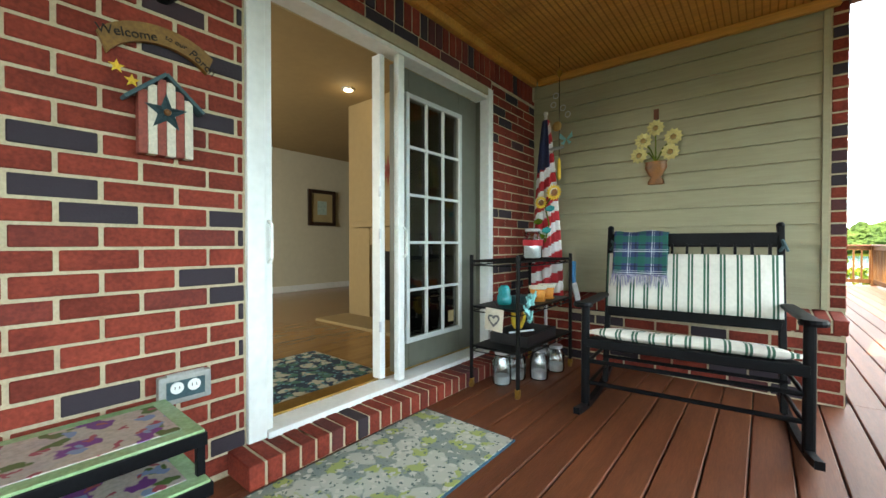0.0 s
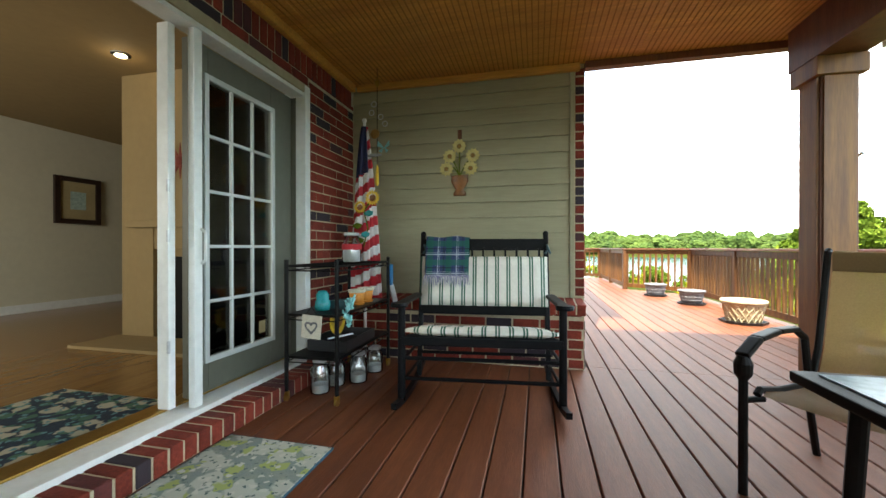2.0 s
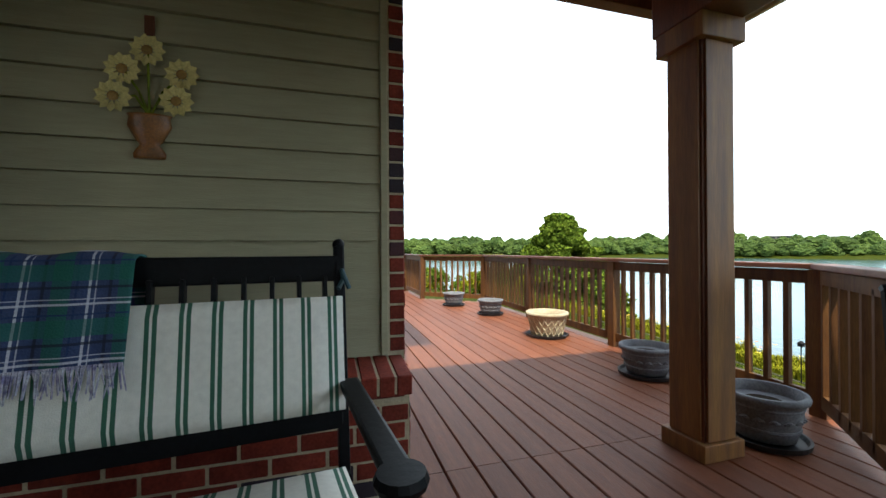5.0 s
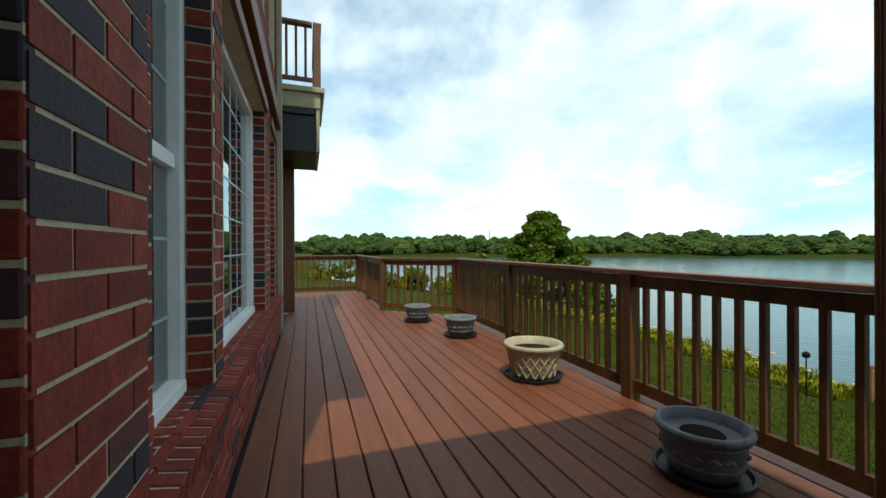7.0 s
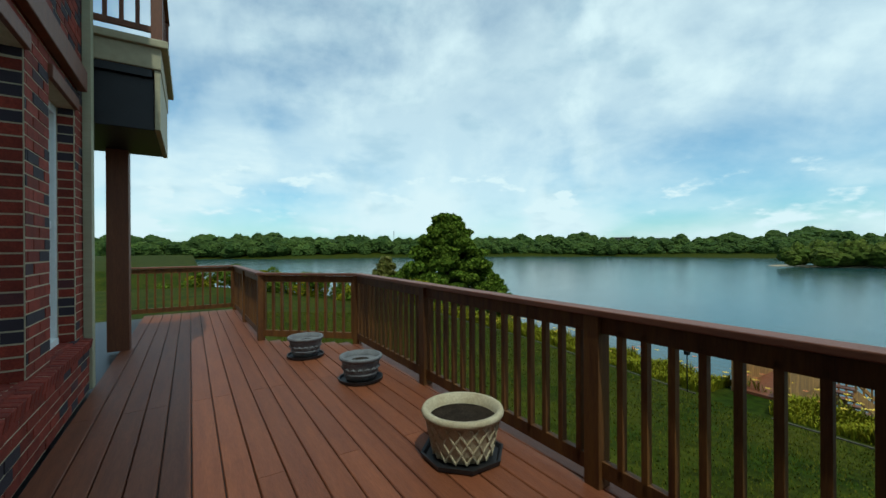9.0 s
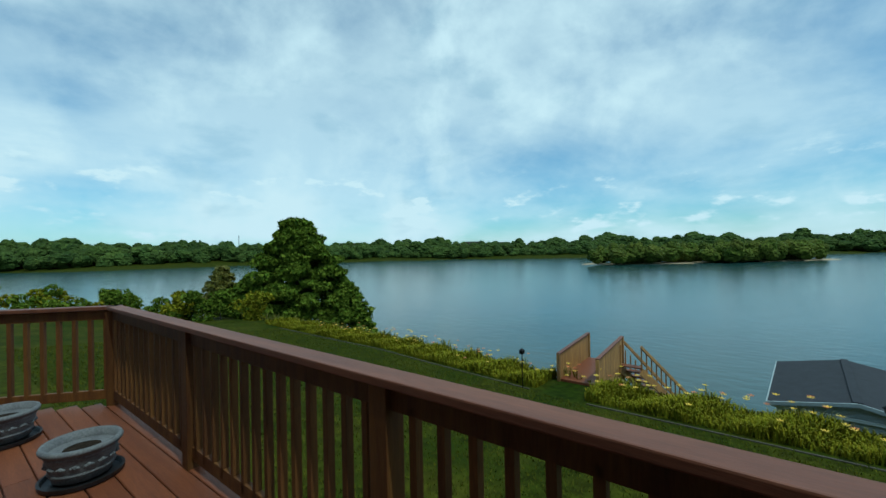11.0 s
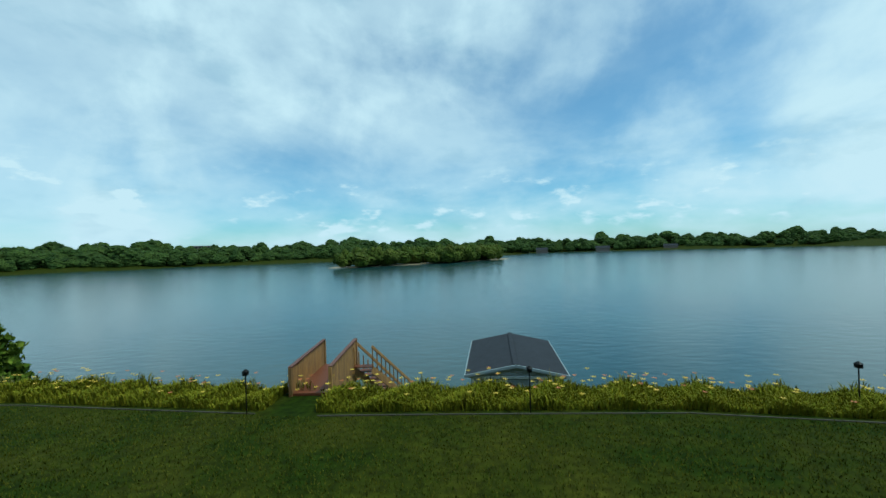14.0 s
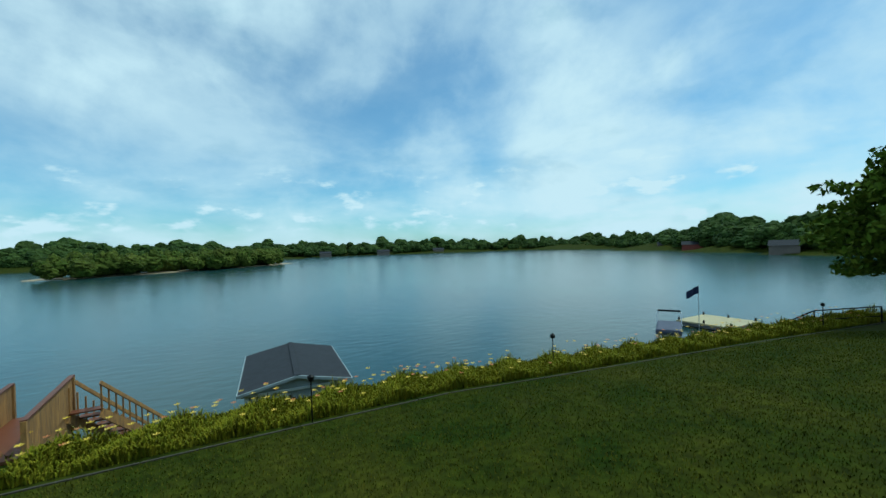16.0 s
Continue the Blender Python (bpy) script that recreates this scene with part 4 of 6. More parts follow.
def leaf_cloud(name, centres, per, size, material, rnd, spread):
    """Many small bent leaves round the given centres, as one mesh."""
    cs = np.repeat(np.array([c[:3] for c in centres]), per, axis=0)
    rad = np.repeat(np.array([c[3] for c in centres]), per)[:, None]
    n = len(cs)
    v = rnd.normal(size=(n, 3))
    v /= np.linalg.norm(v, axis=1)[:, None]
    p = cs + v * rad * (rnd.uniform(0.35, 1.0, (n, 1)) ** 0.5) * np.array(spread)
    u = rnd.normal(size=(n, 3)); u /= np.linalg.norm(u, axis=1)[:, None]
    w = np.cross(u, rnd.normal(size=(n, 3))); w /= np.linalg.norm(w, axis=1)[:, None]
    s = size * rnd.uniform(0.6, 1.4, (n, 1))
    a, b, c, d = p - u * s, p + w * s * 0.55, p + u * s, p - w * s * 0.55
    vs = np.stack([a, b, c, d], axis=1).reshape(-1, 3)
    fs = np.arange(n * 4).reshape(-1, 4)
    me = bpy.data.meshes.new(name)
    me.from_pydata(vs.tolist(), [], fs.tolist())
    me.materials.append(material)
    return new(name, me)


def tree(label, at, height, width, material, seed, trunk_r=0.2, base=0.12, leaves=9000, size=0.16, cone=0.6, lean=(0, 0)):
    rnd = np.random.default_rng(seed)
    t = thing("tree", label, "tree", at)
    bm = bmesh.new()
    top = Vector((lean[0], lean[1], height * 0.9))
    rod((0, 0, -0.6), top * 0.45, trunk_r, trunk_r * 0.6, 9, bm)
    rod(top * 0.45, top, trunk_r * 0.6, trunk_r * 0.1, 8, bm)
    centres = []
    n = 280
    for i in range(n):
        h = base + (1 - base) * ((i + rnd.uniform(0, 1)) / n) ** 0.9
        k = (h - base) / (1 - base)
        if cone > 0.45:
            prof = min(1, k * 5 + 0.55) * max(0.04, 1 - k) ** 0.66
        else:
            prof = (math.sin(math.pi * min(1, k * 0.75 + 0.22)) ** 0.8) * (1 - cone * k)
        a = rnd.uniform(0, 2 * math.pi)
        r = width / 2 * prof * rnd.uniform(0.3, 1.0) ** 0.6 * (1 + 0.14 * math.sin(a * 3 + h * 17))
        c = Vector((r * math.cos(a) + top.x * h, r * math.sin(a) + top.y * h, height * h))
        cr = width * (0.04 + 0.045 * prof) * rnd.uniform(0.6, 1.35)
        centres.append((*c, cr))
        if i % 4 == 0:
            rod(top * (h * 0.85), c, trunk_r * 0.22 * (1.1 - h), 0.012, 5, bm)
    part("trunk", bm, BARK, t)
    centres.append((top.x, top.y, height * 0.95, width * 0.07))
    crown = leaf_cloud("crown", centres, leaves // len(centres), size, material, rnd, (1.15, 1.15, 0.5))
    crown.parent = t
    return t


tree("full dark green tree on the lake bank", (23.4, 38.4, -6.0), 10.3, 12.0, LEAF_DARK, 3, 0.3, 0.05, 70000, 0.17, 0.5)
tree("golden-green conifer beside the bank trees", (19.3, 43.5, -6.2), 6.6, 5.2, LEAF_GOLD, 5, 0.15, 0.05, 12000, 0.17, 0.8)
tree("low rounded green tree on the bank", (20.0, 40.2, -6.0), 5.3, 6.5, LEAF_DARK, 6, 0.15, 0.05, 14000, 0.18, 0.3)
tree("pale green sapling at the bank's edge", (24.0, 32.3, -6.0), 5.0, 4.6, LEAF_DARK, 7, 0.12, 0.05, 9000, 0.18, 0.4)
tree("leafy garden tree with a slender bent trunk", (8.9, -20.3, -2.9), 9.0, 9.0, LEAF_DARK, 9, 0.2, 0.26, 15000, 0.17, 0.25, (-1.0, 0.2))

rng = np.random.default_rng(12)
for i in range(14):
    y = 33 + i * 1.1 + rng.uniform(-0.3, 0.3)
    x = bed_x(y) + rng.uniform(0.5, 2.0) - i * 0.5
    s = thing("shrub", "loose green shrub along the lawn's far edge", "shrub", (x, y, ground_z(x, y)), group="edge shrubs")
    cl = [(rng.normal() * 0.7, rng.normal() * 0.6, rng.uniform(0.2, 1.7), rng.uniform(0.35, 0.6)) for _ in range(9)]
    leaf_cloud("leaves", cl, 160, 0.12, LEAF_BED if i % 3 == 0 else LEAF_DARK, rng, (1, 1, 0.8)).parent = s
    part("stem", rod((0, 0, -0.4), (0, 0, 0.8), 0.03), BARK, s)


# flower bed: arching blades and day lilies
def blade_strip(name, y0, y1, count, material, hmin, hmax, off=(0.25, 2.0)):
    v, f = [], []
    for _ in range(count):
        y = rng.uniform(y0, y1)
        if 10.7 < y < 12.2 and name == "bed_blades":
            continue
        x = bed_x(y) + off[0] + (off[1] - off[0]) * rng.uniform()
        clump = 0.75 + 0.35 * math.sin(y * 3.1 + x * 1.7)
        z, a, h = ground_z(x, y), rng.uniform(0, 2 * math.pi), rng.uniform(hmin, hmax) * clump
        dx, dy, w = math.cos(a), math.sin(a), rng.uniform(0.008, 0.020)
        px, py = -dy * w, dx * w
        k = len(v)
        r = h * rng.uniform(0.25, 0.6)
        v += [(x - px, y - py, z), (x + px, y + py, z), (x + dx * r * 0.5 - px, y + dy * r * 0.5 - py, z + h * 0.75), (x + dx * r * 0.5 + px, y + dy * r * 0.5 + py, z + h * 0.75), (x + dx * r, y + dy * r, z + h * rng.uniform(0.75, 1.05))]
        f += [(k, k + 1, k + 3, k + 2), (k + 2, k + 3, k + 4)]
    me = bpy.data.meshes.new(name)
    me.from_pydata(v, [], f)
    me.materials.append(material)
    return new(name, me)


tagged(blade_strip("bed_blades", -22, 30, 85000, LEAF_BED, 0.16, 0.38), "dense yellow-green day lily foliage in a long bed", "flower bed", kind="stuff")
tagged(blade_strip("bank_weeds", -25, 34, 7000, LEAF_GOLD, 0.25, 0.55, (1.8, 2.8)), "tall loose weeds along the bank", "weeds", kind="stuff")
for nm, m_, cnt, r in (("yellow_blooms", YELLOW, 220, 0.055), ("orange_blooms", ORANGE, 90, 0.05)):
    bm = bmesh.new()
    for _ in range(cnt):
        y = rng.uniform(-20, 26)
        x = bed_x(y) + rng.uniform(0.2, 2.0)
        z = ground_z(x, y) + rng.uniform(0.35, 0.7)
        for k in range(5):
            a = k * 1.257
            c = Vector((x, y, z))
            p = [bm.verts.new(c + Vector(o)) for o in ((0, 0, 0), (r * math.cos(a - 0.4), r * math.sin(a - 0.4), r * 0.5), (1.5 * r * math.cos(a), 1.5 * r * math.sin(a), r * 0.55), (r * math.cos(a + 0.4), r * math.sin(a + 0.4), r * 0.5))]
            bm.faces.new(p)
    solid(nm, bm, m_, "scattered " + nm.replace("_", " ") + " among the lily leaves", "flowers", kind="stuff")
# lawn blades over the stretch of lawn below the deck
gx, gy = rng.uniform(5.2, 15.5, 190000), rng.uniform(-16, 28, 190000)
keep = gx < np.interp(gy, EDGE_Y, EDGE_X) - 0.05
gx, gy = gx[keep], gy[keep]
n_g = len(gx)
gs = np.clip((gx - 4.6) / np.maximum(np.interp(gy, EDGE_Y, EDGE_X) - 4.6, 1), 0, 1)
gz = -1.7 - 1.05 * gs + 0.05 * np.sin(gx * 0.5) * np.sin(gy * 0.23) - 0.01
ga, gw, gh = rng.uniform(0, 6.28, n_g), rng.uniform(0.007, 0.016, n_g), rng.uniform(0.03, 0.075, n_g)
gl = rng.uniform(0.01, 0.06, n_g)
root = np.stack([gx, gy, gz], 1)
wide = np.stack([np.cos(ga) * gw, np.sin(ga) * gw, 0 * ga], 1)
tip = root + np.stack([-np.sin(ga) * gl, np.cos(ga) * gl, gh], 1)
me = bpy.data.meshes.new("lawn_blades")
me.from_pydata(np.stack([root - wide, root + wide, tip], 1).reshape(-1, 3).tolist(), [], np.arange(n_g * 3).reshape(-1, 3).tolist())
me.materials.append(GRASS_BLADE)
tagged(new("lawn_blades", me), "short mown grass blades on the lawn", "grass", kind="stuff")

for a, b in ((-20, 10.6), (12.3, 28)):
    bm = bmesh.new()
    n = int((b - a) / 1.0)
    for k in range(n):
        y0_, y1_ = a + (b - a) * k / n, a + (b - a) * (k + 1) / n - 0.02
        xa, xb = bed_x(y0_), bed_x(y1_)
        bar((xa, y0_, ground_z(xa, y0_) + 0.0), (xb, y1_, ground_z(xb, y1_) + 0.0), 0.05, 0.07, 0.01, bm)
    solid("bed_edging", bm, EDGING, "thin pale stone edging of the flower bed", "edging", kind="structure")

for x, y in ((14.2, 12.5), (13.9, 5.2), (13.9, -2.8), (11.0, -16.5)):
    z = ground_z(x, y)
    lamp = thing("path_light", "thin dark garden path light on a stake", "lamp", (x, y, z), group="garden path lights")
    part("stake", rod((0, 0, -0.1), (0, 0, 1.15), 0.015), IRON, lamp)
    part("lantern", box((-0.06, -0.06, 1.03), (0.06, 0.06, 1.12), 0.01), IRON, lamp)
    part("cap", lathe([(0.09, 1.12), (0.09, 1.135), (0.02, 1.19)], 12), IRON, lamp)
    lamp.scale = (1, 1, 1.0)

# stairs down to the water
stair = thing("dock_stairs", "new wooden stair landing with board rails and red-brown deck", "stairs", (15.6, 11.35, -2.8))
part("landing", box((0.1, -0.58, -0.02), (3.1, 0.58, 0.06), 0.005), DECK, stair)
part("landing_frame", box((0.1, -0.57, -0.9), (3.1, 0.57, -0.025), 0.005), NEWWOOD, stair)
for y in (-0.60, 0.60):
    for k in range(20):
        x = 0.15 + k * 0.152
        z1 = 0.72 + 0.035 * x
        part("picket", box((x - 0.074, y - 0.012, 0.0), (x + 0.074, y + 0.012, z1 + 0.1), 0.004), NEWWOOD, stair)
    part("rail_cap", bar((0.05, y, 0.85), (3.2, y, 0.96), 0.12, 0.04, 0.006), CAP, stair)
    for x in (0.08, 3.2):
        part("rail_post", box((x - 0.05, y - 0.05, -0.6), (x + 0.05, y + 0.05, 0.83 + x * 0.035), 0.005), NEWWOOD, stair)
for y in (-1.3, -0.62):
    part("flight_rail", bar((2.75 if y < -1 else 3.3, y, 0.75), (7.4, y - 1.9, -3.1), 0.05, 0.10, 0.006), NEWWOOD, stair)
    part("stringer", bar((2.75, y, -0.1), (7.4, y - 1.9, -3.9), 0.05, 0.25, 0.006), NEWWOOD, stair)
    for k in range(18):
        f_ = k / 17
        p = Vector((2.8 + 4.5 * f_, y - 1.87 * f_, 0.72 - 3.8 * f_))
        part("baluster", box((p.x - 0.02, p.y - 0.02, p.z - 0.8), (p.x + 0.02, p.y + 0.02, p.z)), NEWWOOD, stair)
for k in range(16):
    f_ = k / 16
    p = Vector((2.9 + 4.4 * f_, -0.95 - 1.85 * f_, 0.0 - 3.8 * f_))
    part("tread", box((p.x - 0.15, p.y - 0.34, p.z - 0.02), (p.x + 0.15, p.y + 0.34, p.z + 0.02), 0.004), DECK, stair)

# boathouse
bh = thing("boathouse", "small grey-sided boathouse with a dark shingle gable roof", "boathouse", (20.6, 4.5, LAKE - 0.15), -5.8)
part("wall", box((0.25, -1.9, -0.6), (5.9, 1.9, 3.60)), VINYL, bh)
zb, zt, back_x = 3.75, 4.19, 5.95
for s_ in (1, -1):
    bm = bmesh.new()
    top = [bm.verts.new(v) for v in ((-0.15, 2.13 * s_, zb), (-0.15, 0, zt), (back_x, 0, zt), (back_x, 2.13 * s_, zb))]
    low_ = [bm.verts.new(v.co - Vector((0, 0, 0.06))) for v in top]
    bm.faces.new(top); bm.faces.new(low_)
    for k in range(4):
        bm.faces.new((top[k], top[(k + 1) % 4], low_[(k + 1) % 4], low_[k]))
    bmesh.ops.recalc_face_normals(bm, faces=bm.faces)
    part("roof_slope", bm, SHINGLE, bh)
    part("rake_board", bar((-0.18, 2.14 * s_, zb - 0.06), (-0.18, 0.0, zt - 0.06), 0.05, 0.12, 0.005), VINYL, bh)
    part("eave_board", box((-0.15, min(2.13 * s_, 2.17 * s_), zb - 0.13), (back_x, max(2.13 * s_, 2.17 * s_), zb - 0.01)), VINYL, bh)
    part("corner_board", box((0.19, min(1.78 * s_, 1.92 * s_), 0.2), (0.252, max(1.78 * s_, 1.92 * s_), 3.6), 0.004), WHITE, bh)
part("ridge_cap", bar((-0.16, 0, zt + 0.01), (back_x, 0, zt + 0.01), 0.24, 0.03, 0.008), SHINGLE, bh)
for x in (0.12, back_x - 0.25):
    bm = bmesh.new()
    tri = [(x, -2.0, zb - 0.13), (x, 2.0, zb - 0.13), (x, 0, zt - 0.09)]
    va = [bm.verts.new(v) for v in tri]
    vb = [bm.verts.new((x + 0.12, y, z)) for _, y, z in tri]
    bm.faces.new(va); bm.faces.new(vb)
    for k in range(3):
        bm.faces.new((va[k], va[(k + 1) % 3], vb[(k + 1) % 3], vb[k]))
    bmesh.ops.recalc_face_normals(bm, faces=bm.faces)
    part("gable_wall", bm, VINYL, bh)
part("gable_trim", box((0.09, -2.05, 3.52), (0.245, 2.05, 3.615), 0.006), WHITE, bh)
for k in range(11):
    z = 1.2 + k * 0.2
    part("siding_board", box((0.225, -1.77, z), (0.248, 1.77, z + 0.19)), VINYL, bh)
part("vent", box((0.17, 0.2, 3.22), (0.22, 0.95, 3.32), 0.004), GREY_POT, bh)
wdw = part("window", box((0.19, -1.75, 2.1), (0.222, -1.0, 3.05), 0.004), WHITE, bh)
part("pane", box((0.18, -1.68, 2.17), (0.189, -1.07, 2.98)), PANE, wdw)

# boat, dock and dock flag
boat = thing("pontoon_boat", "covered dark boat with a folded canopy frame", "boat", (25.0, -28.2, LAKE), -60)
hull = box((-2.6, -1.0, -0.1), (2.2, 1.0, 0.75), 0.25)
part("hull", hull, ALU, boat)
part("cover", box((-2.5, -1.02, 0.7), (1.9, 1.02, 1.25), 0.35), BOAT, boat)
part("canopy_frame", sweep([(1.2, -1.0, 0.8), (1.9, -1.0, 2.0), (2.1, -0.7, 2.15), (2.1, 0.7, 2.15), (1.9, 1.0, 2.0), (1.2, 1.0, 0.8)], 0.05), ALU, boat)
part("canopy", bar((2.05, -0.95, 2.15), (2.05, 0.95, 2.15), 0.3, 0.16, 0.05), BLACK, boat)
dock = thing("dock", "pale plank dock beside the boat", "dock", (24.6, -36.0, LAKE))
part("deck_top", box((-2.2, -3.0, 0.45), (3.0, 2.2, 0.6), 0.02), DOCK, dock)
part("frame", box((-2.15, -2.9, 0.15), (2.9, 2.1, 0.448)), GREY_POT, dock)
for x in (-2, 0.4, 2.8):
    for y in (-2.7, 2.0):
        part("pile", rod((x, y, -1.0), (x, y, 0.9), 0.09), BARK, dock)
fl = thing("dock_flag", "small flag on a thin pole at the dock", "flag", (24.6, -32.4, LAKE + 0.0))
part("pole", rod((0, 0, 0), (0, 0, 4.6), 0.03), ALU, fl)
bm = bmesh.new()
bmesh.ops.create_grid(bm, x_segments=8, y_segments=5, size=0.5)
for v in bm.verts:
    x, y = v.co.x, v.co.y
    v.co = Vector((0.55 + x * 1.1, 0.08 * math.sin(x * 9), 4.1 + y * 0.7 - (x + 0.5) * 0.55))
ob = part("cloth", bm, NAVY, fl); ob.rotation_euler = (0, 0, radians(60))
pit = thing("fire_pit", "low round reddish stone fire pit on the lawn", "fire pit", (7.0, -10.5, ground_z(7.0, -10.5)))
part("ring", lathe([(0.75, -0.2), (0.75, 0.32), (0.5, 0.32), (0.48, -0.1)], 18), BARN_RED, pit)
hr = thing("stair_handrail", "thin dark metal handrail beside the garden tree", "handrail", (11.2, -18.8, -3.0))
part("rail", sweep([(1.6, 2.2, 0.0), (0.6, 0.7, 0.75), (-1.2, -1.4, 0.95)], 0.03), IRON, hr)
part("rail", sweep([(1.6, 2.2, -0.5), (0.6, 0.7, 0.3), (-1.2, -1.4, 0.5)], 0.025), IRON, hr)
for p in ((0.6, 0.7, 0.75), (-1.2, -1.4, 0.95)):
    part("post", rod((p[0], p[1], -1.2), p, 0.03), IRON, hr)


# far woods: lumpy crowns of many uneven tufts
def woods(name, spots, material, label):
    vs, fs = [], []
    bm0 = bmesh.new()
    bmesh.ops.create_icosphere(bm0, subdivisions=3, radius=1)
    base_v = np.array([v.co[:] for v in bm0.verts])
    base_f = np.array([[v.index for v in f.verts] for f in bm0.faces])
    bm0.free()
    k = 0
    for x, y, z, h, w in spots:
        for j in range(4):
            f_ = (0.34, 0.50, 0.60, 0.70)[j]
            r = w * (0.66, 0.66, 0.58, 0.46)[j] * rng.uniform(0.8, 1.2)
            jit = 1 + rng.uniform(-0.17, 0.17, (len(base_v), 1))
            c = np.array([x + rng.normal() * w * 0.2, y + rng.normal() * w * 0.2, z + h * f_])
            vs.append(base_v * jit * np.array([r, r, h * 0.27]) + c)
            fs.append(base_f + k)
            k += len(base_v)
    me = bpy.data.meshes.new(name)
    me.from_pydata(np.concatenate(vs).tolist(), [], np.concatenate(fs).tolist())
    me.materials.append(material)
    return tagged(new(name, me), label, "woods", kind="stuff")


spots = []
for i in range(1500):
    a = rng.uniform(-122, 108)
    back = abs(rng.normal()) * 26
    r = shore(a) + 6 + back
    gap = -58 < a < -38
    h = rng.uniform(9, 15) * (0.8 if gap else 1.0) + back * 0.16
    h *= min(1.0, 0.4 + shore(a) / 500) * 0.82
    h *= rng.uniform(0.75, 1.2)
    if -100 < a < -62:
        h *= 1.1
    if a > 38:
        h *= 1.22
    x, y = r * math.cos(radians(a)), r * math.sin(radians(a))
    if math.hypot(x, y) < 50 or x < 40 and -60 < y < 0:
        continue
    spots.append((x, y, LAKE + min(back * 0.15, 4), h, h * rng.uniform(0.5, 0.8)))
woods("far_woods", spots, LEAF_WOODS, "continuous dark green woods along the far shore")
isl = []
for i in range(150):
    f_ = rng.uniform()
    ax, ay = 228 + 70 * f_ ** 1.4, 68 - 92 * f_
    if 0.25 < f_ < 0.36:
        continue
    isl.append((ax + rng.normal() * 9 + 8, ay + rng.normal() * 6, LAKE, rng.uniform(8.5, 12.5), rng.uniform(4.5, 7)))
woods("island_trees", isl, LEAF_ISLE, "low green trees covering the small island")
bm = bmesh.new()
for f_ in np.linspace(0, 1, 14):
    ball((233 + 72 * f_ ** 1.4, 70 - 98 * f_, LAKE - 0.4), 11, 2, (1, 1, 0.09), bm)
solid("island_ground", bm, SAND, "low sandy ground of the small island", "island", kind="structure")

for a, r, w, h, z in ((51, 545, 34, 9, 5.5), (41, 540, 30, 7, 6), (33, 545, 22, 7, 6.5), (29, 548, 18, 6, 6), (22, 550, 20, 6, 6)):
    p = Vector((r * math.cos(radians(a)), r * math.sin(radians(a)), z))
    off = thing("far_building", "low pale office building above the far trees", "building", p, a + 90, group="far shore buildings")
    part("wall", box((-w / 2, -5, -12), (w / 2, 5, h)), FARWALL, off)
    part("roof", box((-w / 2 - 0.6, -5.6, h), (w / 2 + 0.6, 5.6, h + 0.8)), CONCRETE, off)
    for fl_ in range(2):
        for k in range(int(w / 4)):
            for sgn in (5.05, -5.05):
                part("window", box((-w / 2 + 1 + k * 4, min(sgn, sgn * 0.98), 1 + fl_ * 3.6), (-w / 2 + 3.6 + k * 4, max(sgn, sgn * 0.98), 3 + fl_ * 3.6)), SHINGLE, off)
tw = thing("radio_mast", "thin far radio mast above the trees", "mast", (225, 470, 5))
part("pole", rod((0, 0, -8), (0, 0, 20), 0.35), GREY_POT, tw)
for a, r, w in ((-69, 238, 11), (-61, 340, 16), (-58, 380, 12), (-20, 530, 16), (-12, 520, 14), (-28, 555, 15)):
    p = (r * math.cos(radians(a)), r * math.sin(radians(a)), LAKE + 0.8)
    hs = thing("shore_house", "small distant lakeside house with pale roof", "house", p, a + 90, group="distant shore houses")
    part("wall", box((-w / 2, -4, -1), (w / 2, 4, 3.6)), BARN_RED if a == -61 else FARWALL, hs)
    bm = bmesh.new()
    q = [bm.verts.new(v) for v in ((-w / 2 - 0.5, -4.6, 3.6), (w / 2 + 0.5, -4.6, 3.6), (w / 2 + 0.5, 4.6, 3.6), (-w / 2 - 0.5, 4.6, 3.6), (-w / 2, 0, 6.2), (w / 2, 0, 6.2))]
    for ks in ((0, 1, 5, 4), (2, 3, 4, 5), (0, 4, 3), (1, 2, 5), (3, 2, 1, 0)):
        bm.faces.new([q[k] for k in ks])
    part("roof", bm, SHINGLE, hs)

